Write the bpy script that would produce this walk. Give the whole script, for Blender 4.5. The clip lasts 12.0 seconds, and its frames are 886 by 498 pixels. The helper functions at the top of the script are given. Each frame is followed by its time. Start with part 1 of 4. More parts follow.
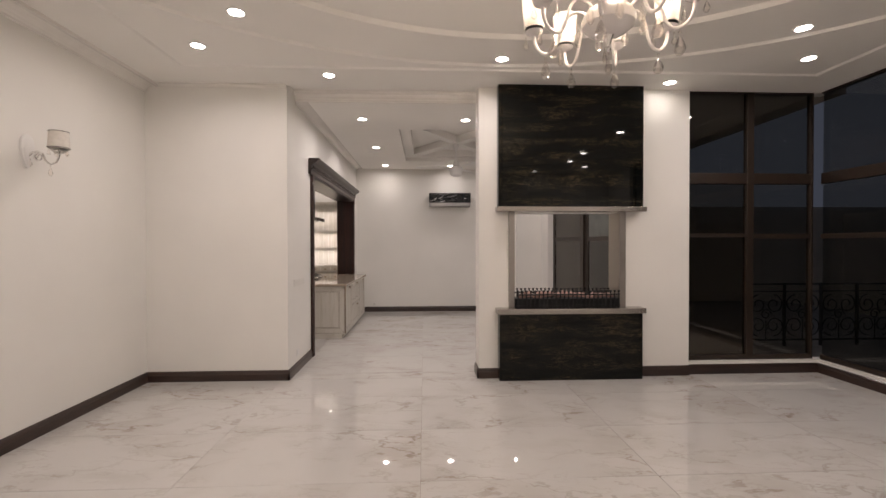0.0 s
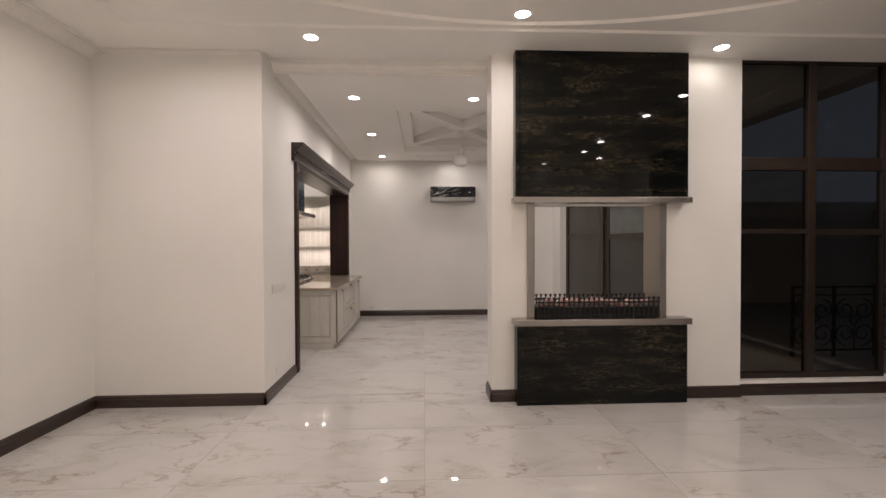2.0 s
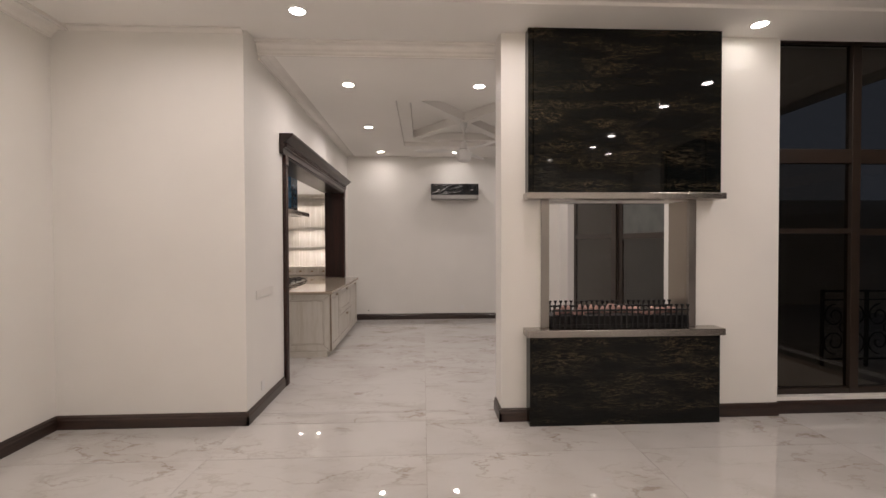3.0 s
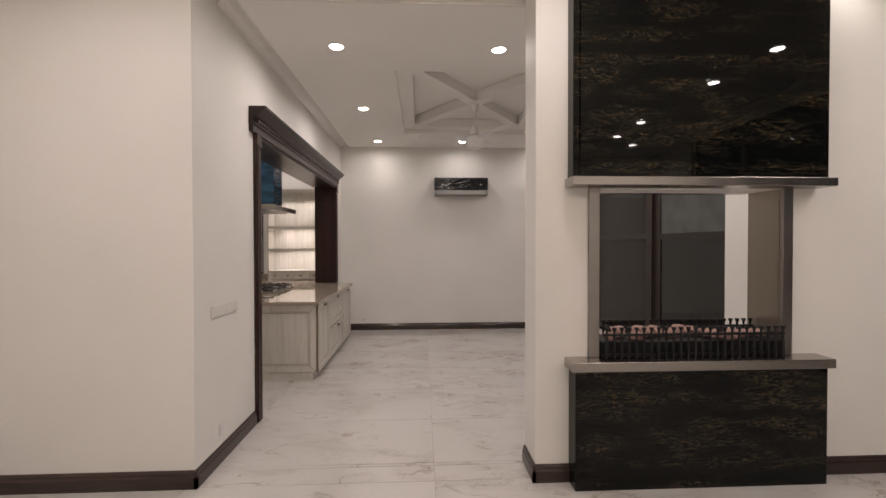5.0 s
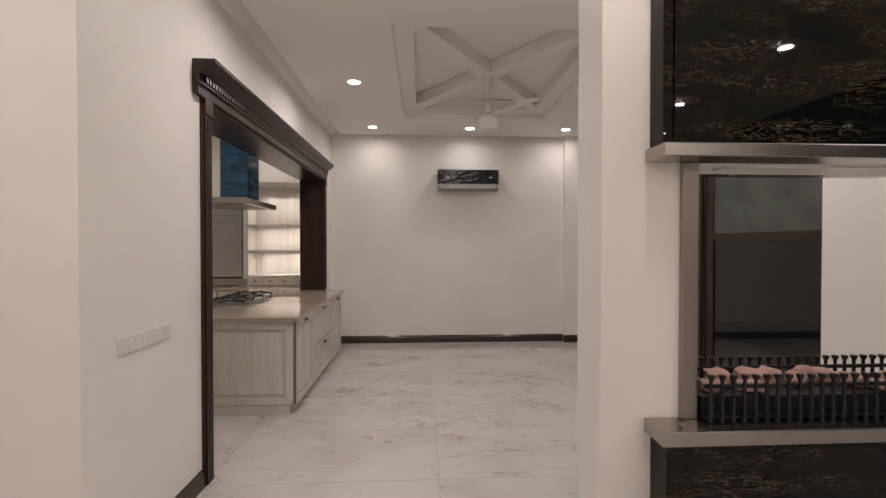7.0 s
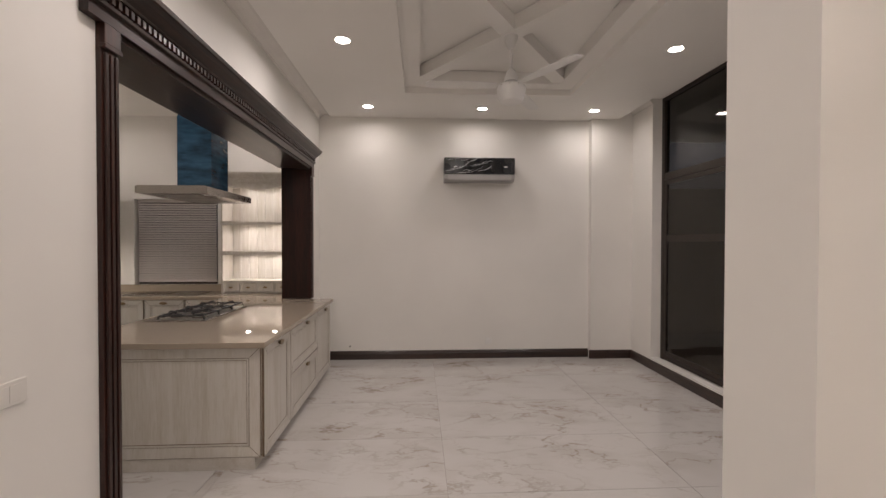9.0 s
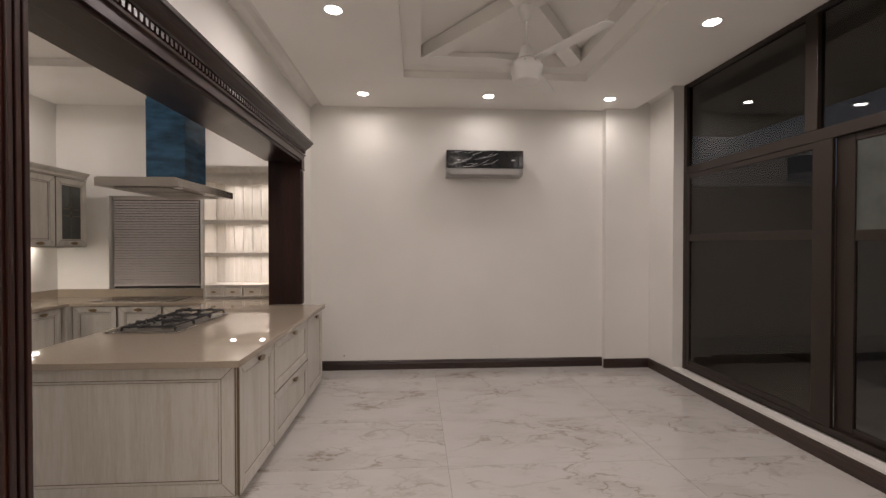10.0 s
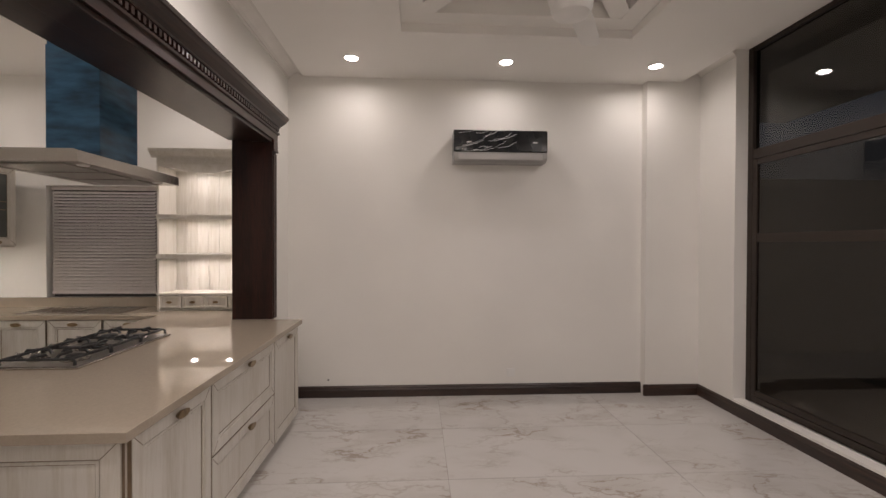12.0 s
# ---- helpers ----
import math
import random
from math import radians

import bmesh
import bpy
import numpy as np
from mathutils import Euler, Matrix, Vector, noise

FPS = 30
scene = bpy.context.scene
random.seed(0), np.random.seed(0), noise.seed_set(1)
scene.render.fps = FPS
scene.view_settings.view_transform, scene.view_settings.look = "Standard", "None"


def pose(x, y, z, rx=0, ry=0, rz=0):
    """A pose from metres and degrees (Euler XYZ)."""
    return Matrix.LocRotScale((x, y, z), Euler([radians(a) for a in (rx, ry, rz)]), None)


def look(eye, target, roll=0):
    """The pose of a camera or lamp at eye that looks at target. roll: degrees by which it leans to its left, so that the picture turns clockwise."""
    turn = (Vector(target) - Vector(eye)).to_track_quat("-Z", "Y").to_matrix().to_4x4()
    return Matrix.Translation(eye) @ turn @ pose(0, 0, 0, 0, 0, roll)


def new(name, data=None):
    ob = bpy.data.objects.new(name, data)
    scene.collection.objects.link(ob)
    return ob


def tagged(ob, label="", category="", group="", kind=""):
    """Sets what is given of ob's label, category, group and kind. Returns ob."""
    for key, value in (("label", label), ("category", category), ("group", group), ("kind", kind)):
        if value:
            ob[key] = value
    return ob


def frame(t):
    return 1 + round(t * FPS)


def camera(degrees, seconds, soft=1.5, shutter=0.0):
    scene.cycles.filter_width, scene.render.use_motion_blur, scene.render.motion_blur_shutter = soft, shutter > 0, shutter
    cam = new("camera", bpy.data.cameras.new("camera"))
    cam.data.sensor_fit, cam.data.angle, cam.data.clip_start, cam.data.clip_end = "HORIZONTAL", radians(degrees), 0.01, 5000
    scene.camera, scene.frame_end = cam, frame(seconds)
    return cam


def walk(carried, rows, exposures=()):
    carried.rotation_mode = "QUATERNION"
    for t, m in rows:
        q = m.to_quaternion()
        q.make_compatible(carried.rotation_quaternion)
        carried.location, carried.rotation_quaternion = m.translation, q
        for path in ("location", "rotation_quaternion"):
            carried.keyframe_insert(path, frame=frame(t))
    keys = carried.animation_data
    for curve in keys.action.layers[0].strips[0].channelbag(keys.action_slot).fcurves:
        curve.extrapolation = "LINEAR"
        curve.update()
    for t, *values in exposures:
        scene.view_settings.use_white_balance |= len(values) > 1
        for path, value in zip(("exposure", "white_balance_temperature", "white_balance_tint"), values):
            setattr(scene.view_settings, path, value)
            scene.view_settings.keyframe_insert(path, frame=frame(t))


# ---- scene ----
cam = camera(91.6, 12.0)
PATH = [
    (0, (0.027, -2.818, 1.559), (0.114, -0.82, 1.537), -0.1),
    (0.5, (0.028, -2.633, 1.567), (0.115, -0.635, 1.539), -0.2),
    (1, (0.011, -2.44, 1.569), (0.101, -0.443, 1.539), -0.2),
    (1.5, (-0.007, -2.227, 1.585), (0.086, -0.23, 1.548), -0.2),
    (2, (-0.001, -2.008, 1.557), (0.088, -0.01, 1.527), -0.2),
    (2.5, (-0.004, -1.778, 1.57), (0.087, 0.22, 1.536), -0.2),
    (3, (-0.019, -1.562, 1.572), (0.073, 0.436, 1.539), -0.2),
    (5, (-0.081, -0.622, 1.571), (0.016, 1.376, 1.543), -0.1),
    (5.5, (-0.09, -0.374, 1.577), (0.007, 1.624, 1.547), -0.2),
    (6, (-0.097, -0.133, 1.564), (0.0, 1.865, 1.539), -0.2),
    (6.5, (-0.114, 0.104, 1.58), (-0.015, 2.102, 1.552), -0.2),
    (7, (-0.119, 0.335, 1.58), (-0.017, 2.333, 1.555), -0.0),
    (9, (-0.181, 1.295, 1.596), (-0.073, 3.291, 1.567), 0.1),
    (9.5, (-0.203, 1.538, 1.579), (-0.088, 3.534, 1.556), 0.1),
    (10, (-0.222, 1.762, 1.584), (-0.1, 3.758, 1.56), 0.0),
    (10.5, (-0.207, 2.003, 1.579), (-0.089, 3.999, 1.559), 0.1),
    (11, (-0.196, 2.233, 1.587), (-0.085, 4.23, 1.564), 0.1),
    (11.5, (-0.216, 2.484, 1.596), (-0.099, 4.48, 1.57), 0.2),
    (12, (-0.207, 2.722, 1.583), (-0.093, 4.719, 1.562), 0.2),
]
walk(cam, [(t, look(eye, target, roll)) for t, eye, target, roll in PATH],
     exposures=[(0.0, 0.08), (3.0, 0.06), (6.0, 0.0), (9.0, 0.02), (12.0, 0.10)])
DOWN_W, DINE_W, KITCHEN_W, CHAND_W, SHELF_W = 6.7, 8.4, 4.2, 42.0, 1.0
CHX, CHY = 0.85, -0.92


# ---- world, lamps and exposure ----
world = bpy.data.worlds.new("dusk")
world.use_nodes = True
scene.world = world
world.node_tree.nodes["Background"].inputs[0].default_value = (0.11, 0.12, 0.16, 1)
world.node_tree.nodes["Background"].inputs[1].default_value = 0.34

WARM = (1.0, 0.872, 0.84)
DINE_Z, KITCHEN_Z, TRAY_Z = 3.30, 3.36, 3.44


def lamp(name, x, y, z, watts, size=0.11, spread=166):
    data = bpy.data.lights.new(name, "AREA")
    data.shape, data.size, data.energy, data.color = "DISK", size, watts, WARM
    data.spread = radians(spread)
    ob = new(name, data)
    ob.matrix_world = pose(x, y, z)
    return ob


# ---- materials ----
def nodes(name):
    m = bpy.data.materials.new(name)
    m.use_nodes = True
    t = m.node_tree
    return m, t, t.nodes["Principled BSDF"]


def N(t, kind, **sets):
    n = t.nodes.new(kind)
    for k, v in sets.items():
        n.inputs[k.replace("_", " ")].default_value = v
    return n


def ramp(t, src, stops):
    r = t.nodes.new("ShaderNodeValToRGB")
    e = r.color_ramp.elements
    while len(e) < len(stops):
        e.new(0.5)
    for el, (p, c) in zip(e, stops):
        el.position, el.color = p, (*c, 1)
    t.links.new(src, r.inputs[0])
    return r.outputs[0]


def plain(name, col, rough, metal=0.0, vary=0.06, scale=6.0, bump=0.0, bscale=200.0, stretch=(1, 1, 1), coat=0.0):
    """A surface of one colour with two scales of unevenness."""
    m, t, b = nodes(name)
    tc = N(t, "ShaderNodeTexCoord")
    mp = N(t, "ShaderNodeMapping")
    mp.inputs["Scale"].default_value = stretch
    t.links.new(tc.outputs["Object"], mp.inputs[0])
    n1 = N(t, "ShaderNodeTexNoise", Scale=scale, Detail=4.0)
    t.links.new(mp.outputs[0], n1.inputs["Vector"])
    lo = tuple(max(0, c * (1 - vary)) for c in col)
    hi = tuple(min(1, c * (1 + vary)) for c in col)
    t.links.new(ramp(t, n1.outputs[0], [(0.3, lo), (0.7, hi)]), b.inputs["Base Color"])
    b.inputs["Metallic"].default_value = metal
    n2 = N(t, "ShaderNodeTexNoise", Scale=bscale, Detail=3.0)
    t.links.new(mp.outputs[0], n2.inputs["Vector"])
    rr = N(t, "ShaderNodeMapRange")
    rr.inputs[3].default_value, rr.inputs[4].default_value = max(0.02, rough - 0.06), min(1, rough + 0.06)
    t.links.new(n2.outputs[0], rr.inputs[0])
    t.links.new(rr.outputs[0], b.inputs["Roughness"])
    if coat:
        b.inputs["Coat Weight"].default_value = coat
        b.inputs["Coat Roughness"].default_value = 0.08
    if bump:
        bp = N(t, "ShaderNodeBump", Strength=bump, Distance=0.002)
        t.links.new(n2.outputs[0], bp.inputs["Height"])
        t.links.new(bp.outputs[0], b.inputs["Normal"])
    return m


def marble():
    m, t, b = nodes("marble_tile")
    tc, oi = N(t, "ShaderNodeTexCoord"), N(t, "ShaderNodeObjectInfo")
    off = N(t, "ShaderNodeVectorMath")
    off.operation = "MULTIPLY_ADD"
    off.inputs[1].default_value = (1, 1, 1)
    sc = N(t, "ShaderNodeVectorMath")
    sc.operation = "SCALE"
    sc.inputs[0].default_value = (37, 53, 71)
    t.links.new(oi.outputs["Random"], sc.inputs["Scale"])
    t.links.new(tc.outputs["Object"], off.inputs[0])
    t.links.new(sc.outputs[0], off.inputs[2])
    rot = N(t, "ShaderNodeMapping")
    rot.inputs["Rotation"].default_value = (0, 0, 0.5)
    rot.inputs["Scale"].default_value = (0.8, 1.6, 1)
    t.links.new(off.outputs[0], rot.inputs[0])
    warp = N(t, "ShaderNodeTexNoise", Scale=2.2, Detail=5.0, Roughness=0.6)
    t.links.new(rot.outputs[0], warp.inputs["Vector"])
    mix = N(t, "ShaderNodeVectorMath")
    mix.operation = "MULTIPLY_ADD"
    mix.inputs[1].default_value = (0.55, 0.55, 0.55)
    t.links.new(warp.outputs["Color"], mix.inputs[0])
    t.links.new(rot.outputs[0], mix.inputs[2])

    def vein(scale, width, detail):
        n = N(t, "ShaderNodeTexNoise", Scale=scale, Detail=detail, Roughness=0.5)
        t.links.new(mix.outputs[0], n.inputs["Vector"])
        s = N(t, "ShaderNodeMath")
        s.operation = "SUBTRACT"
        s.inputs[1].default_value = 0.5
        a = N(t, "ShaderNodeMath")
        a.operation = "ABSOLUTE"
        t.links.new(n.outputs[0], s.inputs[0])
        t.links.new(s.outputs[0], a.inputs[0])
        r = N(t, "ShaderNodeMapRange")
        r.interpolation_type = "SMOOTHSTEP"
        r.inputs[1].default_value, r.inputs[2].default_value = 0.0, width
        r.inputs[3].default_value, r.inputs[4].default_value = 1.0, 0.0
        t.links.new(a.outputs[0], r.inputs[0])
        return r.outputs[0]

    where = N(t, "ShaderNodeTexNoise", Scale=1.7, Detail=2.0)
    t.links.new(off.outputs[0], where.inputs["Vector"])
    wr = N(t, "ShaderNodeMapRange")
    wr.inputs[1].default_value, wr.inputs[2].default_value = 0.38, 0.62
    t.links.new(where.outputs[0], wr.inputs[0])

    def mul(a, bb):
        x = N(t, "ShaderNodeMath")
        x.operation = "MULTIPLY"
        t.links.new(a, x.inputs[0])
        if isinstance(bb, float):
            x.inputs[1].default_value = bb
        else:
            t.links.new(bb, x.inputs[1])
        return x.outputs[0]

    add0 = N(t, "ShaderNodeMath")
    add0.operation = "ADD"
    t.links.new(mul(mul(vein(1.5, 0.017, 5.0), wr.outputs[0]), 0.62), add0.inputs[0])
    t.links.new(mul(mul(vein(3.1, 0.022, 5.0), wr.outputs[0]), 0.25), add0.inputs[1])
    add = N(t, "ShaderNodeMath")
    add.operation = "ADD"
    add.use_clamp = True
    t.links.new(add0.outputs[0], add.inputs[0])
    t.links.new(mul(mul(vein(1.1, 0.11, 7.0), wr.outputs[0]), 0.24), add.inputs[1])
    col = N(t, "ShaderNodeMix")
    col.data_type = "RGBA"
    col.inputs[6].default_value = (0.56, 0.542, 0.52, 1)
    col.inputs[7].default_value = (0.31, 0.255, 0.205, 1)
    t.links.new(add.outputs[0], col.inputs[0])
    t.links.new(col.outputs[2], b.inputs["Base Color"])
    b.inputs["Roughness"].default_value = 0.02
    b.inputs["IOR"].default_value = 1.5
    return m


def granite():
    m, t, b = nodes("black_granite")
    tc = N(t, "ShaderNodeTexCoord")
    mp = N(t, "ShaderNodeMapping")
    mp.inputs["Scale"].default_value = (1, 1, 4.6)
    t.links.new(tc.outputs["Object"], mp.inputs[0])
    n1 = N(t, "ShaderNodeTexNoise", Scale=11.0, Detail=9.0, Roughness=0.66, Distortion=1.1)
    n2 = N(t, "ShaderNodeTexNoise", Scale=2.1, Detail=4.0)
    n3 = N(t, "ShaderNodeTexNoise", Scale=26.0, Detail=4.0, Distortion=1.0)
    for n in (n1, n2, n3):
        t.links.new(mp.outputs[0], n.inputs["Vector"])
    s = N(t, "ShaderNodeMath")
    s.operation = "SUBTRACT"
    s.inputs[1].default_value = 0.5
    a = N(t, "ShaderNodeMath")
    a.operation = "ABSOLUTE"
    t.links.new(n1.outputs[0], s.inputs[0])
    t.links.new(s.outputs[0], a.inputs[0])
    v = N(t, "ShaderNodeMapRange")
    v.inputs[1].default_value, v.inputs[2].default_value, v.inputs[3].default_value, v.inputs[4].default_value = 0.0, 0.019, 1, 0
    t.links.new(a.outputs[0], v.inputs[0])
    w = N(t, "ShaderNodeMapRange")
    w.inputs[1].default_value, w.inputs[2].default_value = 0.40, 0.60
    t.links.new(n2.outputs[0], w.inputs[0])
    x = N(t, "ShaderNodeMath")
    x.operation = "MULTIPLY"
    t.links.new(v.outputs[0], x.inputs[0])
    t.links.new(w.outputs[0], x.inputs[1])
    y = N(t, "ShaderNodeMath")
    y.operation = "MULTIPLY"
    t.links.new(x.outputs[0], y.inputs[0])
    t.links.new(n3.outputs[0], y.inputs[1])
    col = ramp(t, y.outputs[0], [(0.0, (0.0042, 0.005, 0.0046)), (0.2, (0.036, 0.029, 0.018)), (0.5, (0.20, 0.145, 0.082))])
    t.links.new(col, b.inputs["Base Color"])
    b.inputs["Roughness"].default_value = 0.025
    b.inputs["Specular IOR Level"].default_value = 0.22
    return m


def grained(name, base, dark, rough, axis, scale=9.0, coat=0.0, contrast=(0.42, 0.62), spec=0.5):
    """Wood: streaks along one axis (0, 1 or 2) with a fine grain on top."""
    m, t, b = nodes(name)
    tc, oi = N(t, "ShaderNodeTexCoord"), N(t, "ShaderNodeObjectInfo")
    mp = N(t, "ShaderNodeMapping")
    s = [1.0, 1.0, 1.0]
    s[axis] = 0.07
    mp.inputs["Scale"].default_value = s
    t.links.new(tc.outputs["Object"], mp.inputs[0])
    sh = N(t, "ShaderNodeVectorMath")
    sh.operation = "SCALE"
    sh.inputs[0].default_value = (11, 17, 23)
    t.links.new(oi.outputs["Random"], sh.inputs["Scale"])
    t.links.new(sh.outputs[0], mp.inputs["Location"])
    n1 = N(t, "ShaderNodeTexNoise", Scale=scale, Detail=6.0, Roughness=0.6, Distortion=0.8)
    n2 = N(t, "ShaderNodeTexNoise", Scale=scale * 9, Detail=3.0, Roughness=0.7)
    for n in (n1, n2):
        t.links.new(mp.outputs[0], n.inputs["Vector"])
    mx = N(t, "ShaderNodeMath")
    mx.operation = "MULTIPLY_ADD"
    mx.inputs[1].default_value = 0.55
    hf = N(t, "ShaderNodeMath")
    hf.operation = "MULTIPLY"
    hf.inputs[1].default_value = 0.45
    t.links.new(n2.outputs[0], hf.inputs[0])
    t.links.new(n1.outputs[0], mx.inputs[0])
    t.links.new(hf.outputs[0], mx.inputs[2])
    t.links.new(ramp(t, mx.outputs[0], [(contrast[0], dark), (contrast[1], base)]), b.inputs["Base Color"])
    b.inputs["Roughness"].default_value = rough
    b.inputs["Specular IOR Level"].default_value = spec
    if coat:
        b.inputs["Coat Weight"].default_value = coat
        b.inputs["Coat Roughness"].default_value = 0.12
    bp = N(t, "ShaderNodeBump", Strength=0.25, Distance=0.001)
    t.links.new(mx.outputs[0], bp.inputs["Height"])
    t.links.new(bp.outputs[0], b.inputs["Normal"])
    return m


def glow(name, col, strength):
    m, t, b = nodes(name)
    b.inputs["Base Color"].default_value = (*col, 1)
    b.inputs["Emission Color"].default_value = (*col, 1)
    b.inputs["Emission Strength"].default_value = strength
    return m


def pane_glass(name, tint):
    """A window pane: each face tints what is seen through it and mirrors more towards grazing."""
    m = bpy.data.materials.new(name)
    m.use_nodes = True
    t = m.node_tree
    t.nodes.clear()
    out = N(t, "ShaderNodeOutputMaterial")
    tr = N(t, "ShaderNodeBsdfTransparent")
    tr.inputs[0].default_value = (*tint, 1)
    gl = N(t, "ShaderNodeBsdfGlossy", Roughness=0.0)
    lw = N(t, "ShaderNodeLayerWeight", Blend=0.5)
    pw = N(t, "ShaderNodeMath")
    pw.operation = "POWER"
    pw.inputs[1].default_value = 5.0
    ma = N(t, "ShaderNodeMath")
    ma.operation = "MULTIPLY_ADD"
    ma.inputs[1].default_value, ma.inputs[2].default_value = 0.94, 0.05
    mx = N(t, "ShaderNodeMixShader")
    t.links.new(lw.outputs["Facing"], pw.inputs[0])
    t.links.new(pw.outputs[0], ma.inputs[0])
    t.links.new(ma.outputs[0], mx.inputs[0])
    t.links.new(tr.outputs[0], mx.inputs[1])
    t.links.new(gl.outputs[0], mx.inputs[2])
    t.links.new(mx.outputs[0], out.inputs[0])
    return m


def frosted():
    """Obscured glass: scatters the room's light back off a pebbled face."""
    m, t, b = nodes("obscure_glass")
    b.inputs["Roughness"].default_value = 0.32
    tc = N(t, "ShaderNodeTexCoord")
    n = N(t, "ShaderNodeTexNoise", Scale=85.0, Detail=3.0)
    w = N(t, "ShaderNodeTexNoise", Scale=4.0, Detail=3.0)
    for k in (n, w):
        t.links.new(tc.outputs["Object"], k.inputs["Vector"])
    t.links.new(ramp(t, w.outputs[0], [(0.3, (0.055, 0.062, 0.058)), (0.7, (0.105, 0.115, 0.107))]), b.inputs["Base Color"])
    bp = N(t, "ShaderNodeBump", Strength=0.35, Distance=0.002)
    t.links.new(n.outputs[0], bp.inputs["Height"])
    t.links.new(bp.outputs[0], b.inputs["Normal"])
    return m


WALL = plain("wall_paint", (0.82, 0.80, 0.762), 0.55, vary=0.025, scale=1.3, bump=0.05, bscale=120)
CEIL = plain("ceiling_paint", (0.87, 0.85, 0.815), 0.6, vary=0.02, scale=1.0, bump=0.04, bscale=150)
TRIMW = plain("white_trim", (0.84, 0.815, 0.775), 0.22, vary=0.03)
MARBLE = marble()
GROUT = plain("grout", (0.30, 0.27, 0.24), 0.8, vary=0.1, scale=30)
GRANITE = granite()
STEEL = plain("brushed_steel", (0.42, 0.39, 0.36), 0.25, metal=1.0, vary=0.08, scale=3.0, bump=0.55, bscale=6.5, stretch=(1, 1, 0.1))
STEELV = plain("brushed_steel_upright", (0.36, 0.335, 0.31), 0.34, metal=1.0, vary=0.08, scale=3.0, bump=0.2, bscale=5, stretch=(0.1, 0.1, 1))
STEELD = plain("dull_brushed_steel", (0.37, 0.33, 0.285), 0.30, metal=1.0, vary=0.05, scale=2.0, bump=0.05, bscale=4, stretch=(1, 1, 0.3))
MAHOGANY_Z = grained("mahogany_upright", (0.040, 0.011, 0.0065), (0.014, 0.005, 0.0035), 0.36, 2, 10, coat=0.3, spec=0.3)
MAHOGANY_Y = grained("mahogany_beam", (0.034, 0.0125, 0.0075), (0.012, 0.005, 0.0035), 0.36, 1, 10, coat=0.22, spec=0.3)
BASEWOOD_X = grained("skirting_wood", (0.046, 0.022, 0.014), (0.016, 0.009, 0.007), 0.35, 0, 8, coat=0.3)
BASEWOOD_Y = grained("skirting_wood_long", (0.046, 0.022, 0.014), (0.016, 0.009, 0.007), 0.35, 1, 8, coat=0.3)
WINFRAME = plain("window_frame_brown", (0.020, 0.0115, 0.0065), 0.45, vary=0.12, scale=5, stretch=(1, 1, 1))
WHITEWASH = grained("whitewashed_oak", (0.64, 0.61, 0.56), (0.53, 0.49, 0.42), 0.42, 2, 11, contrast=(0.36, 0.56))
WHITEWASH_H = grained("whitewashed_oak_rail", (0.64, 0.61, 0.56), (0.53, 0.49, 0.42), 0.42, 1, 11, contrast=(0.36, 0.56))
GLAZE = plain("brown_glaze", (0.17, 0.12, 0.075), 0.5, vary=0.2, scale=18)
QUARTZ = plain("beige_quartz", (0.37, 0.312, 0.245), -0.03, vary=0.05, scale=90, bscale=300)
BRONZE = plain("aged_bronze", (0.30, 0.22, 0.13), 0.32, metal=1.0, vary=0.25, scale=40)
BLACKIRON = plain("black_iron", (0.007, 0.007, 0.0075), 0.5, vary=0.3, scale=30, bump=0.2, bscale=90)
BLACKGLOSS = plain("black_film", (0.012, 0.013, 0.015), 0.13, vary=0.3, scale=8, bump=1.0, bscale=11)
BLUEFILM = plain("blue_protective_film", (0.030, 0.098, 0.178), 0.22, metal=0.25, vary=0.5, scale=7, bump=0.5, bscale=13, stretch=(0.8, 0.8, 3))
WHITEPL = plain("white_plastic", (0.80, 0.79, 0.77), 0.3, vary=0.02)
SILVER = plain("pale_grey_plastic", (0.34, 0.335, 0.325), 0.4, vary=0.03)
IVORY = plain("ivory_plastic", (0.74, 0.72, 0.68), 0.35, vary=0.02)
GREYPL = plain("grey_plastic", (0.42, 0.41, 0.40), 0.4, vary=0.05)
PINKSTONE = plain("pink_salt_stone", (0.38, 0.235, 0.20), 0.75, vary=0.22, scale=14, bump=0.7, bscale=40)
CREASE_GLINT = plain("pale_crease_highlight", (0.55, 0.55, 0.56), 0.12, vary=0.05)
BLIND = plain("grey_blind", (0.60, 0.55, 0.52), 0.4, vary=0.06, scale=20)
CHROME = plain("chrome", (0.8, 0.79, 0.78), 0.08, metal=1.0, vary=0.02)
GLASS = pane_glass("window_glass", (0.60, 0.60, 0.58))
OBSCURE = frosted()
SMOKED = pane_glass("smoked_window_glass", (0.50, 0.47, 0.42))
STRIPGLOW = glow("strip_diffuser", (1.0, 0.93, 0.86), 34.0)
LAMPGLOW = glow("lamp_diffuser", (1.0, 0.93, 0.84), 30.0)
PAVING = plain("terrace_paving", (0.16, 0.15, 0.14), 0.7, vary=0.2, scale=5)
FACADE = plain("outside_plaster", (0.42, 0.38, 0.33), 0.8, vary=0.1, scale=2)


